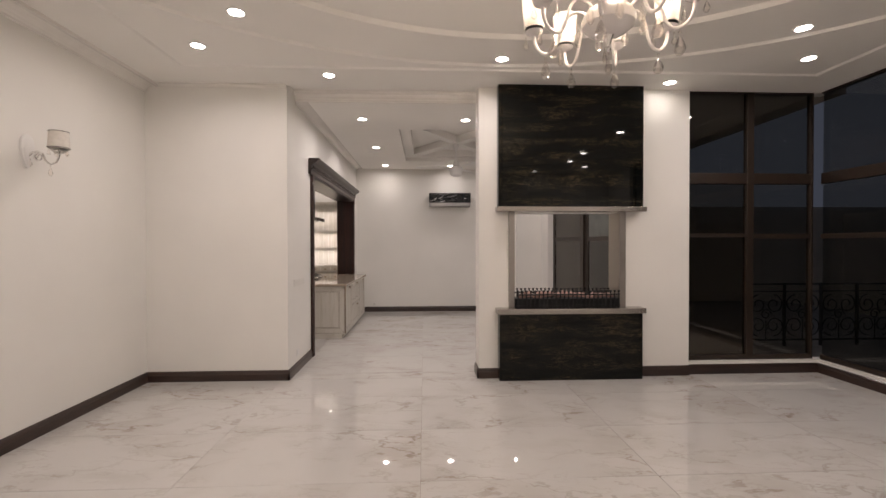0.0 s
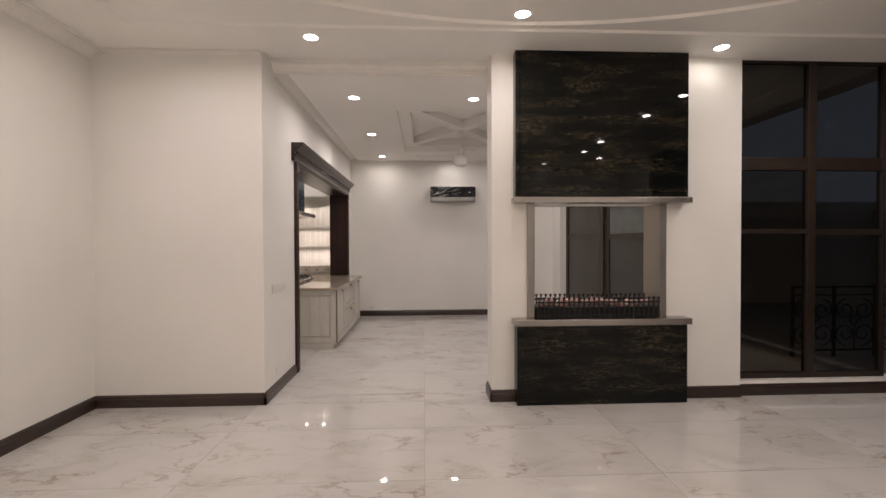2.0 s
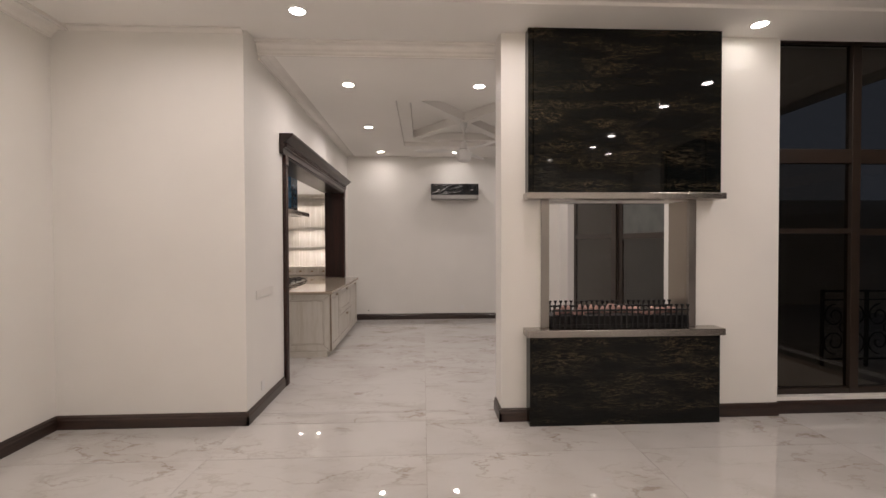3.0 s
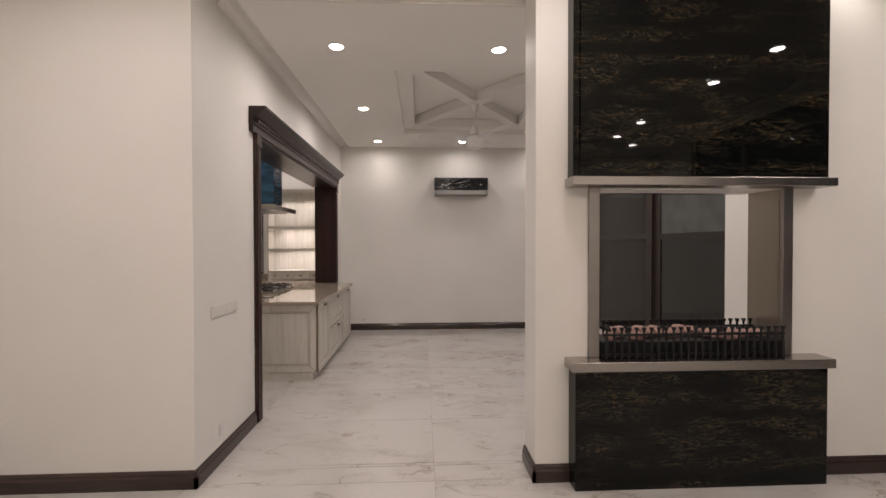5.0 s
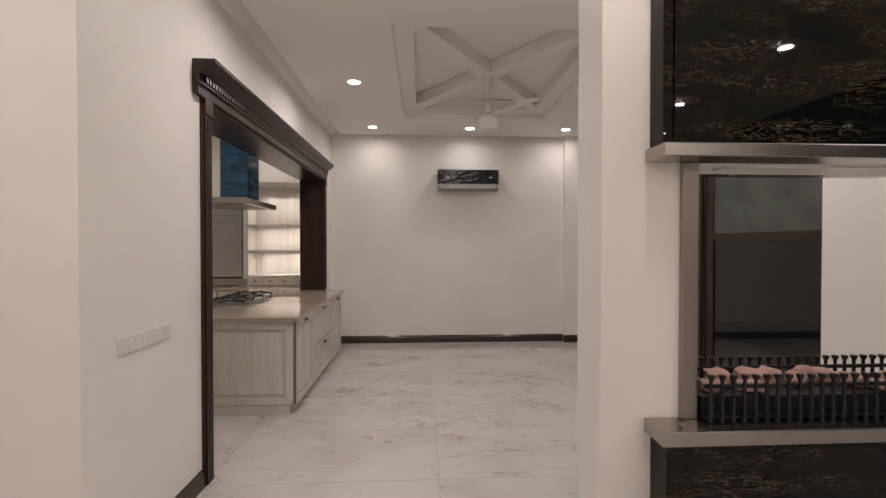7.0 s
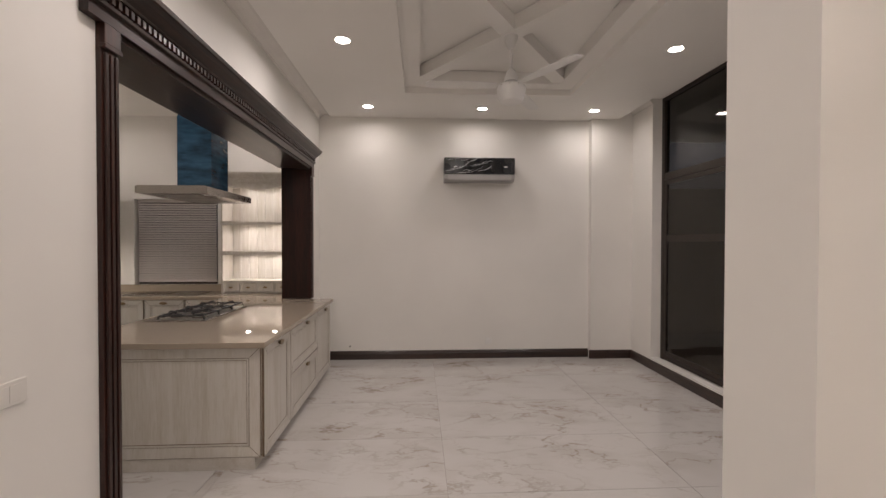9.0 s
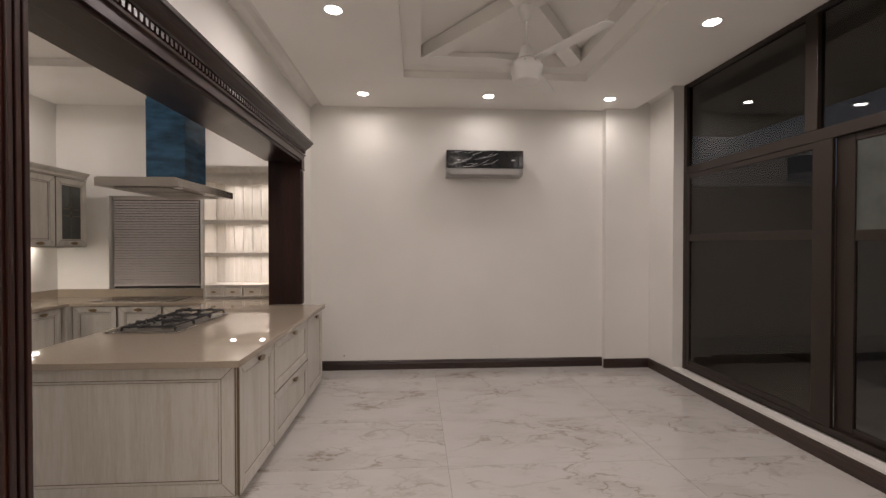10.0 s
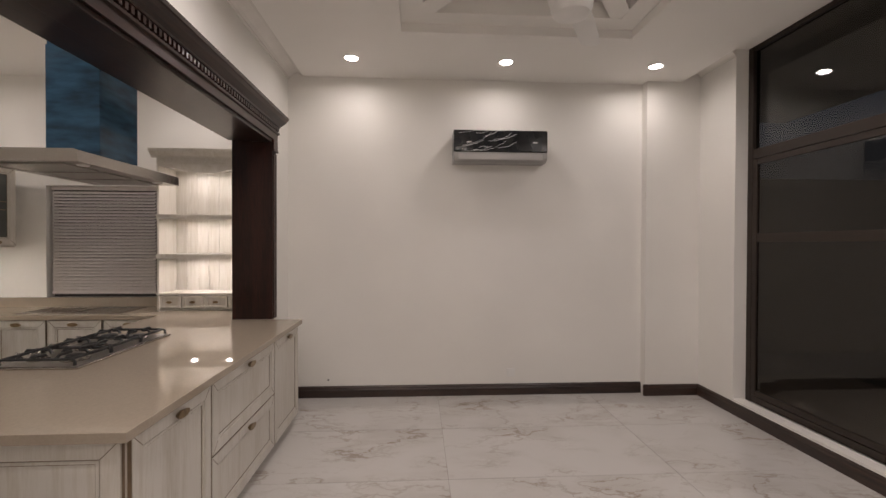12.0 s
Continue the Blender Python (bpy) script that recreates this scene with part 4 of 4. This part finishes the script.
for z in (1.46, 0.945, 0.545):
    for x in (0.30, 0.66):
        part("spot_lamp", lathe(NB(), [(0.0, -0.004), (0.026, -0.004), (0.030, 0.0005)], 16, (x, 0.13, z)), STRIPGLOW, dr, "small round lit spot under the shelf")
        lamp("shelf_lamp", -2.84 + x, 7.22 + 0.13, CT + z - 0.01, SHELF_W, 0.05)

cord = [(-2.825 + 0.03 * math.sin(u * 2.2), 7.196 - 0.012 * math.sin(u * 3.1), CT + 0.30 * (1 - u) + 0.004) for u in [k / 20 for k in range(21)]]
cord += [(-2.80 + 0.05 * v, 7.196 - 0.05 * math.sin(v * math.pi), CT + 0.004) for v in [k / 10 for k in range(1, 11)]]
tagged(mesh_object("power_cord", tube(NB(), cord, 0.0025, 6), WHITEPL, True), "thin white power cord hanging beside the dresser", "cable")

# ---- wall cabinets ----
GW = "kitchen wall cabinets"
for i in range(5):
    w = 0.46
    last = i == 4
    c = thing("wall_cabinet", "whitewashed oak wall cabinet with leaded glass door" if last else "whitewashed oak wall cabinet with framed door", "cabinet",
              pose(XK + 0.50, 5.04 + i * w, 1.54, 0, 0, 90), GW)
    if last:
        bm = NB()
        box(bm, 0, 0.02, 0, 0.43, 0, 0.82)
        box(bm, w - 0.024, w - 0.004, 0, 0.43, 0, 0.82)
        box(bm, 0.02, w - 0.024, 0, 0.43, 0, 0.02)
        box(bm, 0.02, w - 0.024, 0, 0.43, 0.80, 0.82)
        box(bm, 0.02, w - 0.024, 0.42, 0.43, 0.02, 0.80)
        part("body", bm, WHITEWASH, c)
    else:
        part("body", box(NB(), 0, w - 0.004, 0, 0.43, 0, 0.82), WHITEWASH, c)
    d = front(c, w - 0.012, 0.79, "door", "low", 0.065, OBSCURE if last else None)
    d.location = (0.004, 0, 0.015)
    if last:
        bm = NB()
        cw, z1, z2 = (w - 0.012) / 2, 0.355, 0.435
        for z in (z1, z2):
            ring = [(cw + 0.03 * math.cos(2 * math.pi * k / 20), -0.0105, z + 0.03 * math.sin(2 * math.pi * k / 20)) for k in range(21)]
            tube(bm, ring, 0.0028, 6)
            for x0, x1 in ((0.088, cw - 0.03), (cw + 0.03, w - 0.10)):
                tube(bm, [(x0, -0.0105, z), (x1, -0.0105, z)], 0.0028, 6)
        for za, zb in ((0.088, z1 - 0.03), (z2 + 0.03, 0.70)):
            tube(bm, [(cw, -0.0105, za), (cw, -0.0105, zb)], 0.0028, 6)
        part("came", bm, BRONZE, d, "thin leaded bars on the glass", True)
    part("cornice", extrude(NB(), [(0.43, 0.821), (-0.02, 0.821), (-0.022, 0.85), (-0.05, 0.88), (-0.06, 0.90), (0.43, 0.90)], "x", 0.0, w), WHITEWASH_H, c)
part_strip = thing("under_cabinet_lamp", "slim lit strip lamp under the wall cabinets", "lamp", pose(XK + 0.05, 5.1, 1.5395))
part("diffuser", box(NB(), -0.012, 0.012, 0, 2.1, -0.003, 0.0), STRIPGLOW, part_strip)
# two extra unseen spots, added to brighten the worktop below the strip lamp
for y in (5.7, 6.9):
    spot = thing("fill_spot", "small round spot added to strengthen the glow under the wall cabinets", "lamp", pose(XK + 0.20, y, 1.5395), "spots under the wall cabinets")
    part("lens", lathe(NB(), [(0.0, -0.005), (0.026, -0.005), (0.030, 0.0)], 16), STRIPGLOW, spot)
    lamp("fill_spot_lamp", XK + 0.20, y, 1.53, 0.7, 0.05)

# ---- sink ----
sink = thing("kitchen_sink", "steel inset sink with drainer in the beige worktop", "sink", pose(-4.05, 7.06, CT))
bm = NB()
for x0, x1, y0, y1 in ((0, 0.95, 0, 0.03), (0, 0.95, 0.40, 0.43), (0, 0.03, 0.03, 0.40), (0.92, 0.95, 0.03, 0.40), (0.46, 0.5, 0.03, 0.40)):
    box(bm, x0, x1, y0, y1, 0.0005, 0.008)
part("rim", bm, STEEL, sink)
# no recess: a flat black sheet stands for the shaded inside of the sink
part("bowl", box(NB(), 0.5, 0.92, 0.03, 0.40, 0.0005, 0.002), BLACKGLOSS, sink, "flat black plate standing for the shade inside the steel bowl")
bm = box(NB(), 0.03, 0.46, 0.03, 0.40, 0.0005, 0.004)
for k in range(9):
    box(bm, 0.06 + k * 0.043, 0.072 + k * 0.043, 0.06, 0.37, 0.004, 0.007)
part("drainer", bm, STEEL, sink, "ribbed steel drainer")
tagged(mesh_object("splashback", box(NB(), XK + 0.002, -2.845, YK - 0.018, YK - 0.002, CT + 0.0005, CT + 0.10), QUARTZ), "low beige quartz upstand along the kitchen wall", "splashback")
tagged(mesh_object("splashback", box(NB(), XK + 0.002, XK + 0.018, AY0 + 0.4, YK - 0.02, CT + 0.0005, CT + 0.10), QUARTZ), "low beige quartz upstand along the side wall", "splashback")

# ---- ceiling fan ----
FXC, FYC = 0.605, 4.99
fan = thing("ceiling_fan", "white three-blade ceiling fan hanging from the tray ceiling", "ceiling fan", pose(FXC, FYC, 2.92))
part("canopy", lathe(NB(), [(0.02, 0.34), (0.035, 0.36), (0.055, 0.42), (0.058, 0.450), (0.0, 0.452)], 24), WHITEPL, fan, smooth=True)
part("rod", cyl(NB(), (0, 0, 0.08), (0, 0, 0.36), 0.011), WHITEPL, fan, smooth=True)
part("motor", lathe(NB(), [(0.0, -0.13), (0.06, -0.127), (0.095, -0.11), (0.108, -0.08), (0.112, -0.045), (0.122, -0.03), (0.124, 0.0), (0.115, 0.025), (0.085, 0.045), (0.062, 0.052), (0.06, 0.06)], 32), WHITEPL, fan, "white domed motor housing", True)
part("neck", lathe(NB(), [(0.06, 0.061), (0.062, 0.064), (0.056, 0.10), (0.044, 0.14), (0.03, 0.165), (0.018, 0.175), (0.0, 0.176)], 28), WHITEPL, fan, "white conical cover", True)
part("seam", lathe(NB(), [(0.060, 0.0535), (0.066, 0.055), (0.066, 0.059), (0.060, 0.0605)], 28), GREYPL, fan, "dark seam under the cover", True)
for k in range(10):
    a = 2 * math.pi * k / 10
    st = NB()
    bmesh.ops.create_icosphere(st, subdivisions=1, radius=0.008, matrix=Matrix.Translation((0.120 * math.cos(a), 0.120 * math.sin(a), 0.012)))
    part("stud", st, CHROME, fan, smooth=True)
bl = None
for a in (180, 300, 60):
    if bl is None:
        bm = NB()
        prof = [(0.10, 0.032), (0.17, 0.05), (0.30, 0.066), (0.57, 0.068), (0.69, 0.062), (0.725, 0.045), (0.735, 0.015)]
        up, lo = [], []
        for x, h in prof:
            for lst, z in ((up, 0.004), (lo, -0.002)):
                lst.append([bm.verts.new((x, -h, z - h * 0.12)), bm.verts.new((x, h, z + h * 0.12))])
        for g in (up, lo):
            for p, q in zip(g, g[1:]):
                bm.faces.new((p[0], q[0], q[1], p[1]))
        for p, q, s, u in zip(up, up[1:], lo, lo[1:]):
            bm.faces.new((p[0], s[0], u[0], q[0]))
            bm.faces.new((p[1], q[1], u[1], s[1]))
        bm.faces.new((up[0][0], up[0][1], lo[0][1], lo[0][0]))
        bm.faces.new((up[-1][0], lo[-1][0], lo[-1][1], up[-1][1]))
        ob = part("blade", bm, WHITEPL, fan)
        bl = ob.data
    else:
        ob = new("blade", bl)
        ob.parent = fan
    ob.matrix_local = pose(0, 0, 0.028, 0, 0, a)

# ---- wall fittings ----
sw = thing("switch_plate", "long white switch plate on the plaster wall", "light switch", pose(XA, 2.42, 1.05, 0, 0, 90))
part("plate", box(NB(), 0, 0.43, -0.009, -0.0005, 0, 0.085, 0.003), IVORY, sw)
for k in range(8):
    part("rocker", box(NB(), 0.02 + k * 0.049, 0.065 + k * 0.049, -0.0108, -0.0092, 0.014, 0.071, 0.0008), IVORY, sw)
ol = thing("wall_socket", "small white wall socket above the skirting", "socket", pose(0.73, YD, 0.19))
part("plate", box(NB(), 0, 0.085, -0.008, -0.0005, 0, 0.085, 0.003), WHITEPL, ol)
part("socket_face", box(NB(), 0.02, 0.065, -0.0105, -0.0082, 0.02, 0.065, 0.0015), WHITEPL, ol)
ol2 = thing("wall_socket", "small white wall socket beside the archway", "socket", pose(XA, 2.52, 0.19, 0, 0, 90))
part("plate", box(NB(), 0, 0.085, -0.008, -0.0005, 0, 0.085, 0.003), WHITEPL, ol2)
part("socket_face", box(NB(), 0.02, 0.065, -0.0105, -0.0082, 0.02, 0.065, 0.0015), WHITEPL, ol2)
tagged(mesh_object("cable_stub", cyl(NB(), (-1.13, YD - 0.012, 0.18), (-1.13, YD, 0.18), 0.008), BLACKIRON), "dark cable stub in the dining wall", "cable")


# ---- hanging crystals, chandelier and wall lamp ----
def drop(parent, x, y, z, h, r):
    """A faceted teardrop whose top hangs at z, with a bead above it."""
    bm = NB()
    lathe(bm, [(0.0, -h), (r * 0.55, -h * 0.95), (r * 0.95, -h * 0.78), (r, -h * 0.66), (r * 0.72, -h * 0.42), (r * 0.3, -h * 0.14), (0.0, 0.0)], 8, (x, y, z))
    bmesh.ops.create_icosphere(bm, subdivisions=1, radius=r * 0.35, matrix=Matrix.Translation((x, y, z + r * 0.4)))
    part("crystal", bm, CRYSTALG, parent, "clear cut crystal drop")


CRYSTALG, _t, _b = nodes("cut_crystal")
_b.inputs["Base Color"].default_value = (1, 0.97, 0.94, 1)
_b.inputs["Transmission Weight"].default_value = 1.0
_b.inputs["Roughness"].default_value = 0.02
_b.inputs["IOR"].default_value = 1.45
_tr = N(_t, "ShaderNodeBsdfTransparent")
_tr.inputs[0].default_value = (1.0, 0.985, 0.97, 1)
_mx = N(_t, "ShaderNodeMixShader")
_mx.inputs[0].default_value = 0.30
_t.links.new(_tr.outputs[0], _mx.inputs[1])
_t.links.new(_b.outputs[0], _mx.inputs[2])
_t.links.new(_mx.outputs[0], _t.nodes["Material Output"].inputs[0])
SHADE = bpy.data.materials.new("lamp_shade_glass")
SHADE.use_nodes = True
_t = SHADE.node_tree
_b = _t.nodes["Principled BSDF"]
_b.inputs["Base Color"].default_value = (0.9, 0.86, 0.82, 1)
_b.inputs["Roughness"].default_value = 0.2
_tl = N(_t, "ShaderNodeBsdfTranslucent")
_tl.inputs[0].default_value = (0.95, 0.92, 0.88, 1)
_mx = N(_t, "ShaderNodeMixShader")
_mx.inputs[0].default_value = 0.65
_t.links.new(_b.outputs[0], _mx.inputs[1])
_t.links.new(_tl.outputs[0], _mx.inputs[2])
_t.links.new(_mx.outputs[0], _t.nodes["Material Output"].inputs[0])
FABRIC = plain("pleated_shade", (0.72, 0.68, 0.62), 0.8, vary=0.06, scale=40, bump=0.3, bscale=160)
BULB = glow("candle_bulb", (1.0, 0.88, 0.76), 160.0)
ENAMEL = plain("white_enamel", (0.78, 0.75, 0.73), 0.22, vary=0.02)

ch = thing("chandelier", "white enamel chandelier with crystal drops and lit candle shades", "chandelier", pose(CHX, CHY, 0))
part("canopy", lathe(NB(), [(0.0, 3.449), (0.09, 3.448), (0.085, 3.42), (0.03, 3.39), (0.012, 3.37), (0.0, 3.37)], 28), ENAMEL, ch, smooth=True)
part("rod", cyl(NB(), (0, 0, 2.95), (0, 0, 3.38), 0.008), CHROME, ch, smooth=True)
part("column", lathe(NB(), [(0.0, 2.60), (0.05, 2.62), (0.035, 2.68), (0.06, 2.74), (0.03, 2.80), (0.025, 2.90), (0.045, 2.93), (0.012, 2.97), (0.0, 2.97)], 24), ENAMEL, ch, smooth=True)
part("bowl", lathe(NB(), [(0.0, 2.487), (0.04, 2.489), (0.085, 2.505), (0.112, 2.53), (0.116, 2.555), (0.10, 2.59), (0.06, 2.62), (0.0, 2.632)], 36), ENAMEL, ch, "white enamel bowl", True)
part("finial", lathe(NB(), [(0.0, 2.415), (0.009, 2.422), (0.012, 2.43), (0.006, 2.44), (0.014, 2.465), (0.024, 2.487)], 16), CHROME, ch, smooth=True)
drop(ch, 0, 0, 2.40, 0.085, 0.017)
for k in range(8):
    a = 2 * math.pi * (k + 0.35) / 8
    c, s = math.cos(a), math.sin(a)
    path = [(0.09, 2.60), (0.13, 2.63), (0.18, 2.625), (0.21, 2.57), (0.22, 2.50), (0.245, 2.462), (0.28, 2.455), (0.315, 2.475), (0.335, 2.52), (0.335, 2.56)]
    bm = NB()
    fine = []
    for p, q in zip(path, path[1:]):
        fine += [(p[0] * (1 - u) + q[0] * u, p[1] * (1 - u) + q[1] * u) for u in (0, 0.5)]
    fine.append(path[-1])
    for _ in range(3):
        fine = [fine[0]] + [((p[0] + 2 * q[0] + r_[0]) / 4, (p[1] + 2 * q[1] + r_[1]) / 4) for p, q, r_ in zip(fine, fine[1:], fine[2:])] + [fine[-1]]
    tube(bm, [(r_ * c, r_ * s, z) for r_, z in fine], 0.0075, 8)
    arm = part("arm", bm, ENAMEL, ch, smooth=True)
    x, y = 0.335 * c, 0.335 * s
    part("cup", lathe(NB(), [(0.0, 2.555), (0.015, 2.557), (0.038, 2.572), (0.042, 2.58), (0.012, 2.583), (0.0, 2.583)], 20, (x, y, 0)), ENAMEL, arm, "white enamel drip cup", True)
    part("candle", cyl(NB(), (x, y, 2.584), (x, y, 2.65), 0.011), ENAMEL, arm, smooth=True)
    part("bulb", lathe(NB(), [(0.008, 2.651), (0.017, 2.675), (0.012, 2.70), (0.0, 2.725)], 14, (x, y, 0)), BULB, arm, "lit candle bulb", True)
    part("shade", lathe(NB(), [(0.045, 2.592), (0.047, 2.60), (0.06, 2.74), (0.0585, 2.74), (0.0455, 2.60), (0.044, 2.592)], 24, (x, y, 0)), SHADE, arm, "frosted glass shade", True)
    drop(ch, 0.28 * c, 0.28 * s, 2.432, 0.088 if k % 2 else 0.08, 0.024)
    drop(ch, 0.375 * c, 0.375 * s, 2.55, 0.05, 0.014)
    drop(ch, 0.15 * math.cos(a + 0.39), 0.15 * math.sin(a + 0.39), 2.58, 0.095, 0.018)
    drop(ch, 0.30 * math.cos(a + 0.16), 0.30 * math.sin(a + 0.16), 2.56, 0.075, 0.013)
lp = bpy.data.lights.new("chandelier_lamp", "POINT")
lp.energy, lp.color, lp.shadow_soft_size = CHAND_W, (1.0, 0.78, 0.60), 0.12
lpo = new("chandelier_lamp", lp)
lpo.location = (CHX, CHY, 2.84)

sc = thing("wall_lamp", "white wall lamp with banded shade and crystal drops", "wall lamp", pose(XL, 0.735, 2.30))
bm = lathe(NB(), [(0.0, 0.0), (0.062, 0.0), (0.062, 0.03), (0.052, 0.042), (0.0, 0.045)], 28)
bmesh.ops.scale(bm, vec=(2.15, 1.0, 0.7), verts=bm.verts)
for v in bm.verts:
    v.co.y *= 0.86 - 2.4 * v.co.x
bmesh.ops.rotate(bm, verts=bm.verts, cent=(0, 0, 0), matrix=Matrix.Rotation(radians(90), 3, "Y"))
part("wall_plate", bm, WHITEPL, sc, "oval white wall plate", True)
bm = NB()
tube(bm, [(0.02, 0, -0.04), (0.05, 0, -0.01), (0.09, 0, 0.0), (0.13, 0, -0.02), (0.15, 0, -0.07), (0.19, 0, -0.105), (0.235, 0, -0.085), (0.255, 0, -0.04), (0.255, 0, 0.02)], 0.008)
part("arm", bm, CHROME, sc, "curved chrome arm", True)
bm = NB()
scroll(bm, 0.10, -0.045, 0.035, math.pi * 0.5)
part("scroll", bm, CHROME, sc, smooth=True)
sh = part("shade", lathe(NB(), [(0.071, 0.02), (0.063, 0.16), (0.061, 0.16), (0.069, 0.02)], 32, (0.255, 0, 0)), FABRIC, sc, "pleated fabric shade", True)
for z, r in ((0.022, 0.0715), (0.150, 0.0642)):
    part("band", lathe(NB(), [(r, z + 0.002), (r + 0.0015, z + 0.003), (r + 0.0015, z + 0.0055), (r, z + 0.0065)], 32, (0.255, 0, 0)), BLACKIRON, sh, "dark ribbon band", True)
part("cup", lathe(NB(), [(0.0, -0.02), (0.03, -0.012), (0.055, 0.01), (0.056, 0.015), (0.0, 0.015)], 20, (0.255, 0, 0)), CRYSTALG, sc, smooth=True)
drop(sc, 0.19, 0, -0.125, 0.07, 0.016)
for k in range(5):
    a = 2 * math.pi * k / 5
    drop(sc, 0.255 + 0.06 * math.cos(a), 0.06 * math.sin(a), 0.01, 0.045, 0.010)
drop(sc, 0.035, 0, -0.07, 0.05, 0.014)

# ---- ceiling lamps ----
def downlight(x, y, z, watts):
    d = thing("downlight", "round recessed ceiling downlight with white rim, lit", "ceiling lamp", pose(x, y, z), "recessed downlights")
    part("rim", lathe(NB(), [(0.058, -0.002), (0.060, -0.006), (0.072, -0.005), (0.074, -0.001)], 32), WHITEPL, d, smooth=True)
    part("diffuser", lathe(NB(), [(0.0, -0.0035), (0.059, -0.0035), (0.059, -0.001)], 32), LAMPGLOW, d, "glowing round diffuser")
    lamp("downlight_lamp", x, y, z - 0.012, watts)


for x, y, z in ((-2.05, 1.26, 3.392), (-1.47, 0.71, 3.415), (-0.99, 1.87, 3.375), (0.81, 1.49, 3.415), (2.79, 1.93, 3.375), (3.83, 1.30, 3.392), (3.29, 0.77, 3.415), (3.27, -0.10, 3.415), (-1.61, -0.10, 3.415)):
    near = 0.10 if z == 3.375 else 0.8 if x < 0 else 1.05
    downlight(x, y, z, DOWN_W * near)
    downlight(x, 2 * CY - y, z, DOWN_W * near)
for x in (-0.83, 0.61, 2.06):
    for y in (3.23, 4.98, 6.75):
        if not (x == 0.61 and y == 4.98):
            downlight(x, y, DINE_Z, DINE_W * (0.38 if y > 6 else 1.25 if y > 4 else 0.92))
# kitchen: mostly unseen downlights, added at assumed spots to light the room
for x, y in ((-3.9, 4.2), (-2.5, 4.2), (-4.45, 6.62), (-2.5, 6.9)):
    downlight(x, y, TRAY_Z if y < 6.3 else KITCHEN_Z, KITCHEN_W)

# ---- floor tiles, each 1.6 by 0.8 m ----
floor = bpy.data.objects["floor"]
tile_mesh = {}


def tile(x0, x1, y0, y1):
    w, d = round(x1 - x0, 3), round(y1 - y0, 3)
    if w < 0.02 or d < 0.02:
        return
    if (w, d) not in tile_mesh:
        g = 0.0014
        bm = NB()
        box(bm, g, w - g, g, d - g, -0.011, 0.0)
        tile_mesh[w, d] = mesh_object("tile", bm, MARBLE)
        ob = tile_mesh[w, d]
    else:
        ob = new("tile", tile_mesh[w, d].data)
    ob.location = (x0, y0, 0)
    ob.parent = floor


for x0, x1, y0, y1 in ((XL, XR, YB, YF - 0.0), (XA, HX0, YF, YW), (XA, XD, YW, YD), (XK, XA, AY0, YK)):
    for i in range(-4, 5):
        for j in range(-7, 11):
            a, b, c, e = max(x0, 1.6 * i), min(x1, 1.6 * i + 1.6), max(y0, 0.8 * j), min(y1, 0.8 * j + 0.8)
            if b > a and e > c:
                tile(a, b, c, e)
